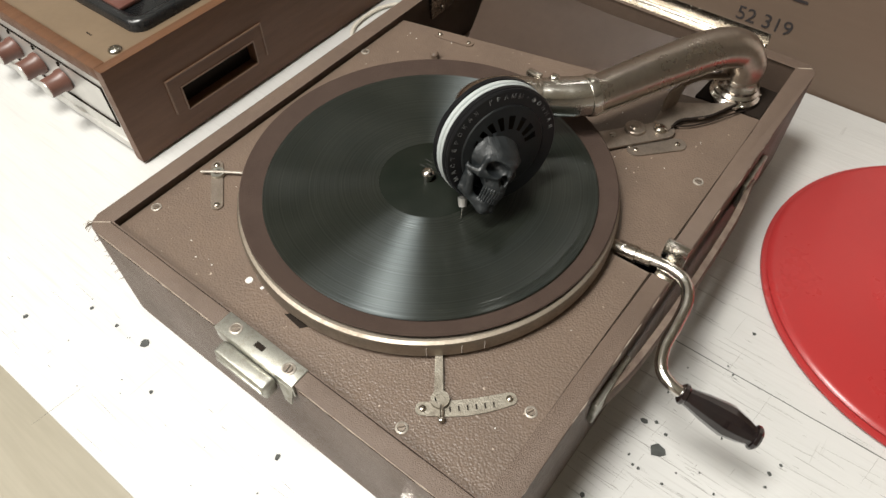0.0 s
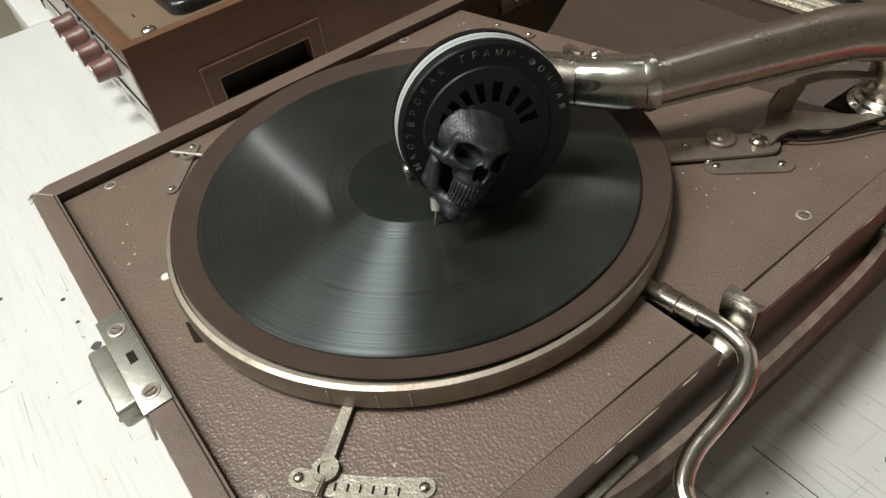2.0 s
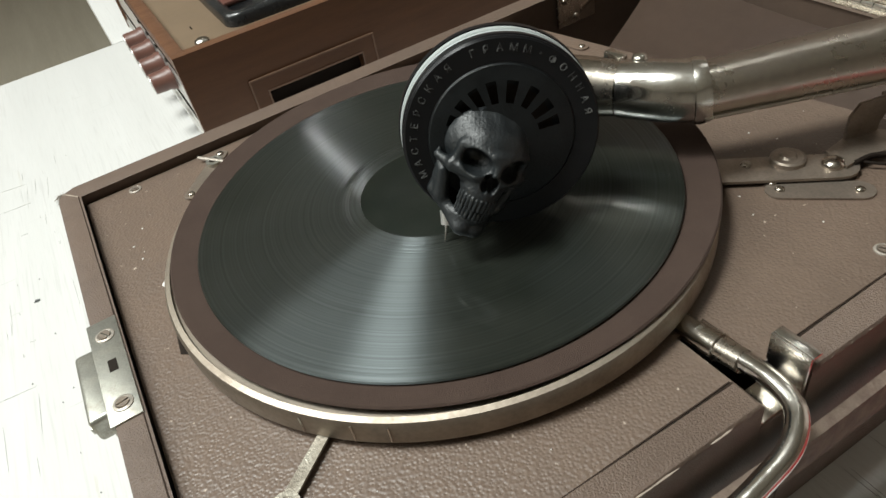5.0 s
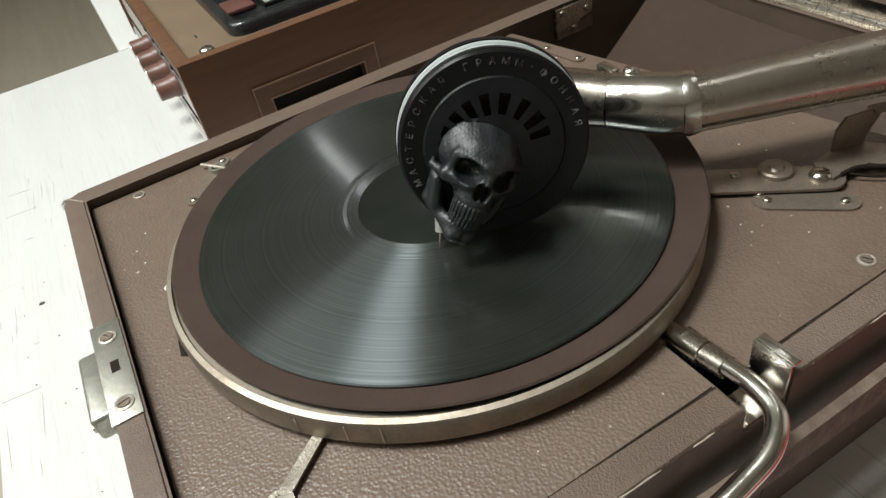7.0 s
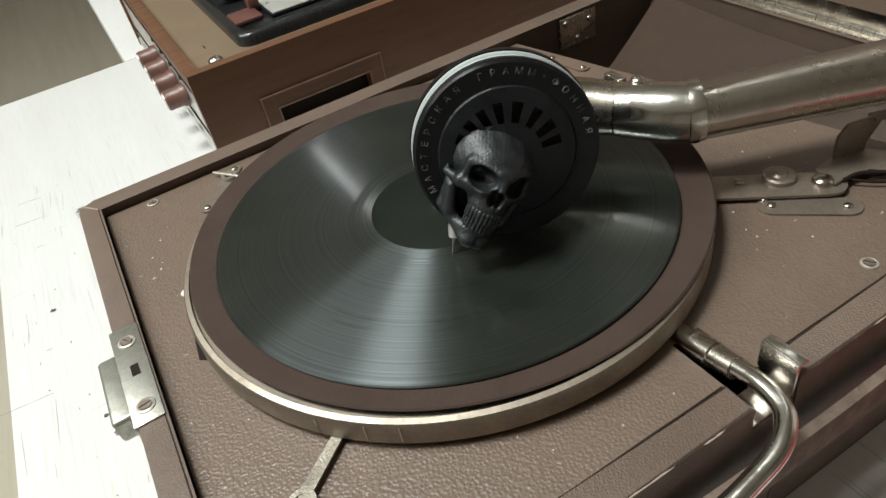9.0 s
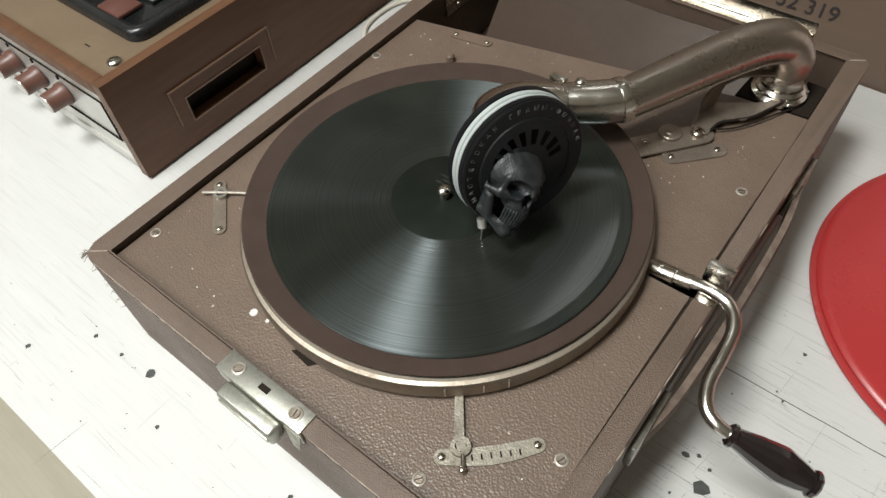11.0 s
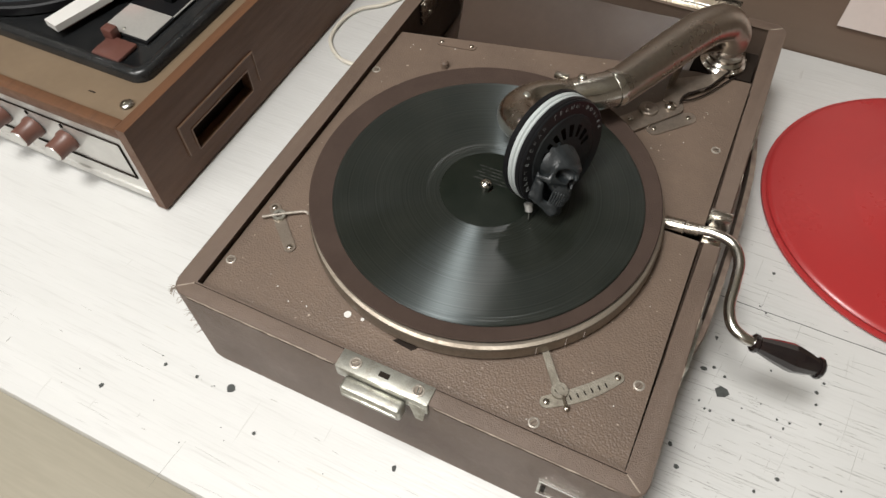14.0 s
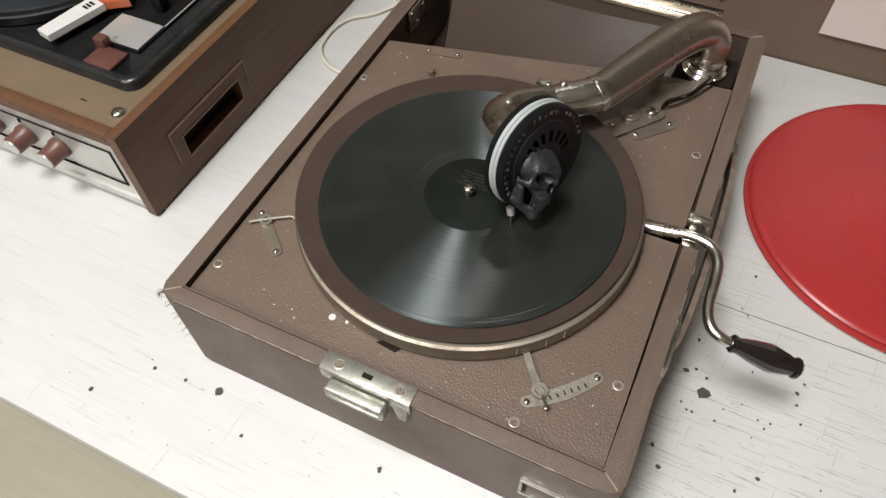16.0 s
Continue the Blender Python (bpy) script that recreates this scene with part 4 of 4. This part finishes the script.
def skull_field(x, y, z):
    """Distance to a skull in millimetres: x to its side, y up from the root of the nose, z forward."""
    x = np.abs(x)

    def ball(c, r):
        k = np.sqrt(((x - c[0]) / r[0]) ** 2 + ((y - c[1]) / r[1]) ** 2 + ((z - c[2]) / r[2]) ** 2)
        return (k - 1) * min(r)

    def bone(a, b, r, r2=None):
        ab = [q - p for p, q in zip(a, b)]
        k = np.clip(((x - a[0]) * ab[0] + (y - a[1]) * ab[1] + (z - a[2]) * ab[2]) / sum(q * q for q in ab), 0, 1)
        return np.sqrt((x - a[0] - k * ab[0]) ** 2 + (y - a[1] - k * ab[1]) ** 2 + (z - a[2] - k * ab[2]) ** 2) - (r + k * ((r2 or r) - r))

    def blend(a, b, k):
        h = np.maximum(k - np.abs(a - b), 0) / k
        return np.minimum(a, b) - h * h * k / 4

    def carve(a, b, k):
        return -blend(-a, b, k)

    d = blend(ball((0, -0.6, -18.3), (15.8, 13.0, 16.2)), ball((0, 1.5, -19.2), (15.0, 12.5, 4.6)), 5.0)
    d = blend(d, bone((2.5, 1.6, -2.2), (12.2, 1.4, -9.5), 1.9, 1.5), 2.5)
    d = blend(d, bone((0, 2.0, -2.2), (0, -4.2, 0.2), 2.0, 1.5), 2.0)
    d = blend(d, ball((0, -10.5, -9.5), (8.8, 8.0, 8.8)), 2.5)
    d = blend(d, ball((0, -14.8, -8.2), (7.6, 3.2, 8.2)), 2.0)
    d = blend(d, bone((6.2, -7.2, -3.8), (13.2, -8.2, -10.5), 2.1, 3.0), 2.2)
    d = blend(d, bone((13.2, -8.5, -10.5), (9.5, -12.0, -7.5), 1.6, 0.9), 1.5)
    d = carve(d, ball((7.6, -2.6, -4.0), (6.1, 4.7, 8.5)), 1.0)
    d = carve(d, ball((11.5, -13.8, -14), (3.2, 3.4, 7.5)), 1.5)
    d = blend(d, bone((13.4, -7.0, -10.5), (13.0, 0.8, -10.0), 1.5), 1.2)
    d = blend(d, bone((13.8, -8.6, -11), (18.4, -8.8, -17.0), 2.5, 1.5), 1.2)
    d = blend(d, bone((18.2, -8.5, -17), (18.4, -6.4, -18.2), 1.3, 0.4), 0.6)
    d = carve(d, ball((1.5, -9.0, -0.5), (2.1, 3.6, 6.0)), 0.5)
    d = carve(d, ball((0, -6.6, -0.2), (1.5, 2.4, 3.6)), 0.5)
    jaw = blend(ball((0, -31.2, -6.0), (5.8, 3.2, 4.2)), bone((3.0, -30.3, -5.0), (13.4, -24.0, -18.5), 3.1, 2.8), 2.5)
    jaw = blend(jaw, bone((13.8, -23.5, -18.5), (15.6, -11.5, -18.5), 2.5, 1.7), 2.0)
    jaw = blend(jaw, bone((12.0, -23.6, -14.0), (14.6, -13.5, -15.0), 2.9, 2.3), 2.5)
    jaw = blend(jaw, bone((15.4, -12.5, -16.5), (16.6, -9.5, -19.0), 1.8, 1.4), 1.0)
    jaw = blend(jaw, ball((0, -25.8, -8.6), (7.0, 2.6, 7.2)), 2.0)
    jaw = carve(jaw, ball((0, -24, -15), (8.5, 9, 8.5)), 1.0)
    d = np.minimum(d, jaw)
    for k in range(7):
        a = radians(6.5 + 13.0 * k)
        sx, cz = math.sin(a), math.cos(a)
        wide = 1.05 if k in (0, 2) else 0.92
        d = blend(d, bone((7.2 * sx, -16.0, -8.4 + 8.2 * cz), (7.3 * sx, -20.0, -8.4 + 8.4 * cz), wide * 0.94, 0.80), 0.2)
        d = blend(d, bone((6.7 * sx, -24.6, -8.6 + 7.4 * cz), (6.8 * sx, -21.2, -8.6 + 7.7 * cz), wide * 0.84, 0.70), 0.2)
    return np.maximum(d, -(z + 19.2))


step = 0.36
gx, gy, gz = np.mgrid[-21:21:step, -35:25:step, -20:3:step]
field = skull_field(gx, gy, gz)
field += 0.07 * np.sin(gx * 0.9 + 1.3 * np.sin(gy * 0.5)) * np.sin(gy * 0.8 + gz * 0.6) + 0.03 * np.sin(gx * 3.1 + gz * 2.0) * np.sin(gy * 2.7)
bm = surface_net(field, (-21, -35, -20), step)
su3 = (0.51 * rgt + 0.85 * upv + 0.05 * nrm).normalized()
sn3 = (0.10 * rgt - 0.10 * upv + 0.99 * nrm)
sn3 = (sn3 - su3 * sn3.dot(su3)).normalized()
SKULL = Matrix.Translation((0.0625, 0.0030, 0.1526)) @ Matrix((su3.cross(sn3), su3, sn3)).transposed().to_4x4() @ Matrix.Scale(0.001, 4)
bm.transform(SKULL)
part("skull_relief", bm, RESIN, sbx, "dark resin skull relief with bared teeth", smooth=50)
part("needle_chuck", rod(mesh(), (0.0355, -0.0093, 0.1225), (0.0372, -0.0115, 0.1175), 0.0031, 0.0026), SILVERPANEL, sbx)
part("needle", rod(mesh(), (0.0372, -0.0115, 0.1180), (0.0385, -0.0147, RZ), 0.0009, 0.00025, 10), CHROME, sbx)

# ---------------------------------------------------------------- record on the turntable
rec = thing("shellac_record", (0.0014, 0.0008, 0.1081), "black shellac record with a dark worn label on the turntable", "record")
prof = [(0.0036, 0), (0.108, 0), (0.1108, 0.0004), (0.1115, 0.0010), (0.1110, 0.0017)]
grooves = [(0.1085, 0.00182), (0.1070, 0.00176), (0.1060, 0.00182), (0.1050, 0.00176), (0.1042, 0.0018), (0.0450, 0.0018), (0.0444, 0.00168), (0.0438, 0.0018), (0.0425, 0.00168), (0.0419, 0.0018), (0.0400, 0.00168), (0.0394, 0.0018), (0.0345, 0.0018), (0.0345, 0.0)]
part("disc", lathe(mesh(), prof + grooves, seg=160), RECORD, rec, smooth=1.5)
part("label", lathe(mesh(), [(0.0036, 0.0), (0.0344, 0.0), (0.0344, 0.0018), (0.0338, 0.0020), (0.0036, 0.0020), (0.0036, 0.0)], seg=96), LABEL, rec, "dark worn paper label")
bm = mesh()
for i in range(5):
    y = 0.012 + 0.003 * i - 0.006
    box(bm, -0.014 + 0.003 * (i % 2), 0.012 - 0.002 * i, y, y + 0.0009, 0.0020, 0.0021)
part("label_print", bm, shader("faded_print", (0.055, 0.056, 0.05), 0.5, scale=200, amount=1.4, colour2=(0.009, 0.01, 0.009), spec=0.2), rec, smooth=None)

# ---------------------------------------------------------------- red disc on the table
red = thing("red_disc", (0.3420, 0.2185, 0), "glossy red plastic disc with a stepped rim on the table", "disc")
part("base_disc", lathe(mesh(), [(0.0, 0.0005), (0.140, 0.0005), (0.1485, 0.0015), (0.1500, 0.0030), (0.1496, 0.0048), (0.1470, 0.0055), (0.0, 0.0055)], seg=128), RED, red)
part("upper_disc", lathe(mesh(), [(0.0, 0.0056), (0.1440, 0.0056), (0.1462, 0.0066), (0.1466, 0.0080), (0.1450, 0.0094), (0.1415, 0.0102), (0.090, 0.0118), (0.075, 0.0125), (0.0725, 0.0130), (0.045, 0.0200), (0.0, 0.0230)], seg=128), RED, red)


# ---------------------------------------------------------------- portable record player
pl = thing("record_player", (-0.485, 0.13, 0), "walnut-veneered portable record player with a silver control panel", "record player")
def P(x, y):
    return x + 0.485, y - 0.13
px0, py0 = P(-0.69, -0.0605)
px1, py1 = P(-0.2850, 0.33)
H0, H1 = 0.010, 0.1015
# side wall with a recessed grip
wy0, wy1 = P(0, 0.000)[1], P(0, 0.085)[1]
wz0, wz1 = 0.026, 0.0500
HS = 0.003
for a, b, c, d in ((py0, wy0, HS, H1), (wy1, py1, HS, H1), (wy0, wy1, HS, wz0), (wy0, wy1, wz1, H1)):
    part("side_panel", box(mesh(), px1 - 0.010, px1, a, b, c, d), WALNUT, pl, smooth=None)
# near-black block behind the opening carries the shade of the recess
part("grip_recess", box(mesh(), px1 - 0.030, px1 - 0.012, wy0 - 0.004, wy1 + 0.004, wz0 - 0.004, wz1 + 0.004), DARK, pl)
fw = 0.0125
for a, b, c, d in ((wy0 - fw, wy0 - 0.0012, wz0, wz1 + fw), (wy1 + 0.0012, wy1 + fw, wz0, wz1 + fw), (wy0 - 0.0012, wy1 + 0.0012, wz1 + 0.0012, wz1 + fw)):
    part("grip_frame", box(mesh(), px1 - 0.001, px1 + 0.0007, a, b, c, d), WALNUT, pl)
for a, b, c, d in ((wy0 - fw - 0.0012, wy1 + fw + 0.0012, wz1 + fw, wz1 + fw + 0.0012), (wy0 - fw - 0.0012, wy0 - fw, wz0 + 0.002, wz1 + fw), (wy1 + fw, wy1 + fw + 0.0012, wz0 + 0.002, wz1 + fw),
                   (wy0 - 0.0012, wy1 + 0.0012, wz1, wz1 + 0.0012), (wy0 - 0.0012, wy0, wz0, wz1), (wy1, wy1 + 0.0012, wz0, wz1), (wy0, wy1, wz0 - 0.0012, wz0)):
    part("grip_bead", box(mesh(), px1 - 0.001, px1 + 0.0016, a, b, c, d), BEAD, pl)
part("back_wall", box(mesh(), px0, px1 - 0.0105, py1 - 0.01, py1, H0, H1 - 0.003), WALNUT, pl)
part("side_panel", box(mesh(), px0, px0 + 0.01, py0, py1 - 0.0105, H0, H1 - 0.003), WALNUT, pl)
part("front_rail", box(mesh(), px0, px1 - 0.0105, py0, py0 + 0.011, 0.0885, H1, 0.0008), WALNUT, pl)
part("front_rail", box(mesh(), px0, px1 - 0.0105, py0 + 0.001, py0 + 0.011, H0, 0.019, 0.0008), SILVERPANEL, pl, "silver lower rail")
panel = part("control_panel", box(mesh(), px0, px1 - 0.0105, py0 + 0.003, py0 + 0.009, 0.0192, 0.0883), SILVERPANEL, pl, "brushed silver control panel")
part("trim_line", box(mesh(), px0, px1 - 0.02, py0 + 0.0018, py0 + 0.0032, 0.0335, 0.0352), DARK, panel)
part("trim_line", box(mesh(), px0, px1 - 0.02, py0 + 0.0018, py0 + 0.0032, 0.0750, 0.0762), DARK, panel)
part("trim_line", box(mesh(), px1 - 0.0215, px1 - 0.02, py0 + 0.0018, py0 + 0.0032, 0.0352, 0.0750), DARK, panel)
for i in range(4):
    x = P(-0.3720 - 0.0400 * i, 0)[0]
    kn = part("knob", lathe(mesh(), [(0, 0), (0.0105, 0), (0.0105, 0.004), (0.0092, 0.006), (0.0090, 0.0180), (0.0082, 0.0190), (0, 0.0190)], axis((x, py0 + 0.002, 0.055), (x, py0 - 0.02, 0.055)), 28), KNOB, pl, "brown knob with a pale cap")
    part("cap", lathe(mesh(), [(0.0080, 0.0189), (0.0078, 0.0196), (0, 0.0196)], axis((x, py0 + 0.002, 0.055), (x, py0 - 0.02, 0.055)), 28), SILVERPANEL, kn)
    part("index_mark", box(mesh(), x - 0.001, x + 0.001, py0 + 0.0016, py0 + 0.003, 0.069, 0.0725), DARK, kn)
part("top_board", box(mesh(), px0 + 0.0105, px1 - 0.0105, py0 + 0.0112, py1 - 0.0105, 0.092, 0.0975), TAN, pl, "tan top board")
for x, y in ((-0.3072, -0.0320), (-0.66, -0.032)):
    sx, sy = P(x, y)
    part("screw", dome_screw(mesh(), sx, sy, 0.0975, 0.0062), CHROME, pl)
sx, sy = P(-0.345, -0.032)
part("scratch", box(mesh(), sx - 0.004, sx + 0.003, sy, sy + 0.0012, 0.0974, 0.0978), DARK, pl)
for x, y in ((-0.325, -0.035), (-0.65, -0.035), (-0.325, 0.29), (-0.65, 0.29)):
    sx, sy = P(x, y)
    part("foot", rod(mesh(), (sx, sy, 0), (sx, sy, 0.0105), 0.009, seg=20), BLACK, pl)
# black plinth with a raised lip
qx0, qy0 = P(-0.655, -0.0085)
qx1, qy1 = P(-0.3085, 0.30)
bm = mesh()
loops = []
for inset, z in ((0, 0.0976), (0, 0.1050), (0.0015, 0.1075), (0.0045, 0.1085), (0.0085, 0.1078), (0.0105, 0.1052)):
    loops.append([bm.verts.new((x, y, z)) for x, y in round_rect(qx0 + inset, qx1 - inset, qy0 + inset, qy1 - inset, 0.014 - inset * 0.6)])
for a, b in zip(loops, loops[1:]):
    for i in range(len(a)):
        j = (i + 1) % len(a)
        bm.faces.new((a[i], a[j], b[j], b[i]))
bm.faces.new(loops[-1])
part("plinth", bm, PLINTH, pl, "dusty black plinth with a rounded lip", smooth=50)
cx, cy = P(-0.520, 0.110)
plat = part("platter", lathe(mesh(), [(0, 0.1055), (0.108, 0.1055), (0.1125, 0.1075), (0.1130, 0.1150), (0.1115, 0.1165), (0.1090, 0.1165), (0, 0.1160)], Matrix.Translation((cx, cy, 0)), 96), BLACK, pl, "black platter")
part("rubber_mat", lathe(mesh(), [(0, 0.1162)] + [(0.02 + 0.006 * i, 0.1166 + 0.0010 * (i % 2)) for i in range(15)] + [(0.1075, 0.1162)], Matrix.Translation((cx, cy, 0)), 96), shader("grey_ribbed_rubber", (0.016, 0.019, 0.024), 0.4, scale=60), plat)
x0, y0 = P(-0.384, 0.029)
strip = part("metal_plate", box(mesh(), x0, x0 + 0.052, y0, y0 + 0.11, 0.1056, 0.1082, 0.0006), BLACK, pl)
part("plate_face", box(mesh(), x0 + 0.002, x0 + 0.050, y0 + 0.002, y0 + 0.038, 0.1082, 0.1088), SILVERPANEL, strip, "brushed metal face plate")
part("plate_edge", box(mesh(), x0 + 0.0505, x0 + 0.052, y0 + 0.038, y0 + 0.11, 0.1082, 0.1088), SILVERPANEL, strip)
part("pin", dome_screw(mesh(), x0 + 0.021, y0 + 0.007, 0.1088, 0.0016), TIN, strip)
x0, y0 = P(-0.368, -0.001)
part("arm_rest", box(mesh(), x0, x0 + 0.030, y0, y0 + 0.0245, 0.1055, 0.1095, 0.0012), MAROON, pl)
part("arm_rest_clip", box(mesh(), x0 - 0.004, x0 + 0.008, y0 + 0.020, y0 + 0.030, 0.1055, 0.1180, 0.002), MAROON, pl)
x0, y0 = P(-0.352, 0.088)
part("lift_post", box(mesh(), x0 - 0.006, x0 + 0.006, y0 - 0.006, y0 + 0.006, 0.108, 0.140, 0.002), BLACK, pl)
m = Matrix.Translation((*P(-0.4150, 0.0060), 0.1130)) @ pose(0, 0, 0, 0, 0, -12) @ Matrix.Scale(1.22, 4)
head = part("pickup_arm", plate(mesh(), [(-0.0065, 0.0), (0.0065, 0.0), (0.0080, 0.048), (-0.0080, 0.048)], 0, 0.0050, m), WHITEPL, pl, "white pickup head on an orange arm")
part("arm_tube", plate(mesh(), [(-0.0080, 0.0485), (0.0080, 0.0485), (0.0200, 0.062), (0.0100, 0.066), (0.0080, 0.20), (-0.0060, 0.20)], 0, 0.006, m), ORANGE, head)
part("head_shadow_box", plate(mesh(), [(-0.005, 0.004), (0.005, 0.004), (0.006, 0.046), (-0.006, 0.046)], -0.0020, -0.0002, m), MAROON, head)
bm = mesh()
for i in range(3):
    plate(bm, [(-0.003, 0.036 + 0.003 * i), (0.003, 0.036 + 0.003 * i), (0.003, 0.038 + 0.003 * i), (-0.003, 0.038 + 0.003 * i)], 0.0050, 0.0052, m)
part("print_mark", bm, DARK, head, smooth=None)
part("arm_pivot", rod(mesh(), (*P(-0.358, 0.235), 0.105), (*P(-0.358, 0.235), 0.1130), 0.014), BLACK, pl)

# cable between the two machines
rows = smooth_path([(-0.235, 0.40, 0.004, 0.0022), (-0.225, 0.34, 0.0026, 0.0022), (-0.245, 0.292, 0.0026, 0.0022), (-0.270, 0.268, 0.0026, 0.0022), (-0.2780, 0.240, 0.0026, 0.0022), (-0.2715, 0.205, 0.0026, 0.0022), (-0.2400, 0.183, 0.0026, 0.0022),
                    (-0.205, 0.195, 0.0026, 0.0022), (-0.175, 0.25, 0.0026, 0.0022), (-0.18, 0.33, 0.0026, 0.0022)], 8)
alone("cable", tube(mesh(), [tuple(r) for r in rows], 10), CABLE, "thin ivory cable lying on the table", "cable")

rows = smooth_path([(-0.262, 0.40, 0.004, 0.002), (-0.255, 0.345, 0.0024, 0.002), (-0.228, 0.312, 0.0024, 0.002), (-0.200, 0.318, 0.0024, 0.002), (-0.176, 0.352, 0.0024, 0.002), (-0.17, 0.395, 0.0024, 0.002)], 8)
alone("cable", tube(mesh(), [tuple(r) for r in rows], 10), CABLE, "thin ivory cable looped behind the machines", "cable")

# chipped paint on the table
rnd = random.Random(11)
def chip(x, y, r):
    bm = mesh()
    n = rnd.choice((5, 6, 7))
    pts = [(r * rnd.uniform(0.55, 1.15) * math.cos(2 * math.pi * i / n), r * rnd.uniform(0.55, 1.15) * math.sin(2 * math.pi * i / n)) for i in range(n)]
    plate(bm, pts, 0.00005, 0.0004)
    alone("paint_chip", bm, CHIP, "dark chip in the white table paint", "paint chip", (x, y, 0), group="chips in the paint", smooth=None)
chips = [(0.191, -0.009, 0.0028), (0.198, -0.005, 0.0017), (0.207, -0.009, 0.0019), (0.209, -0.022, 0.0062), (0.194, 0.022, 0.0018), (0.238, 0.011, 0.0012), (0.276, 0.017, 0.0013),
         (0.272, 0.007, 0.0019), (0.273, -0.003, 0.0013), (0.278, -0.017, 0.0014), (0.258, -0.026, 0.0012), (0.249, -0.027, 0.0012), (0.224, -0.029, 0.0010), (0.220, -0.041, 0.0011), (0.199, -0.041, 0.0013),
         (0.203, -0.041, 0.0014), (0.194, -0.036, 0.0012), (0.183, -0.078, 0.0020), (0.191, -0.092, 0.0026), (0.257, -0.071, 0.0020), (0.244, -0.086, 0.0016), (0.298, -0.074, 0.0013), (0.2236, 0.1021, 0.0016),
         (-0.1309, -0.1778, 0.0036), (-0.0947, -0.2, 0.002), (-0.2234, -0.2182, 0.0025), (-0.1894, -0.1832, 0.0018), (-0.1606, -0.1811, 0.0018), (0.0109, -0.1787, 0.0022)]
for x, y, r in chips:
    chip(x, y, r)
for i in range(16):
    chip(rnd.uniform(0.175, 0.36), rnd.uniform(-0.13, 0.075), rnd.uniform(0.0005, 0.0013))
for i in range(14):
    chip(rnd.uniform(-0.25, 0.1), rnd.uniform(-0.245, -0.165), rnd.uniform(0.0004, 0.0009))

# fine dashes worn through the paint along and across the grain
bm = mesh()
for i in range(1150):
    if i < 1100:
        x, y = 0.172 + 0.36 * rnd.random() ** 1.2, rnd.choice((rnd.uniform(-0.25, 0.16), rnd.gauss(-0.10, 0.05)))
    else:
        x, y = rnd.uniform(-0.45, 0.15), rnd.uniform(-0.25, -0.17)
    a = rnd.gauss(-0.01, 0.035) + (1.45 if rnd.random() < 0.10 else 0.0)
    half, w = (rnd.uniform(0.004, 0.022), rnd.uniform(0.00005, 0.00012)) if i % 3 else (rnd.uniform(0.0008, 0.005) * rnd.uniform(0.3, 1), rnd.uniform(0.0001, 0.00026))
    c, d = math.cos(a), math.sin(a)
    plate(bm, [(x + c * u - d * v, y + d * u + c * v) for u, v in ((-half, 0), (-half * 0.4, -w), (half * 0.5, -w * 0.8), (half, 0), (half * 0.3, w), (-half * 0.5, w * 0.7))], UP + 0.00004, UP + 0.00018)
tagged(part("worn_paint", bm, SCRATCH, table, "fine grey dashes worn in the white paint", smooth=None), kind="stuff")
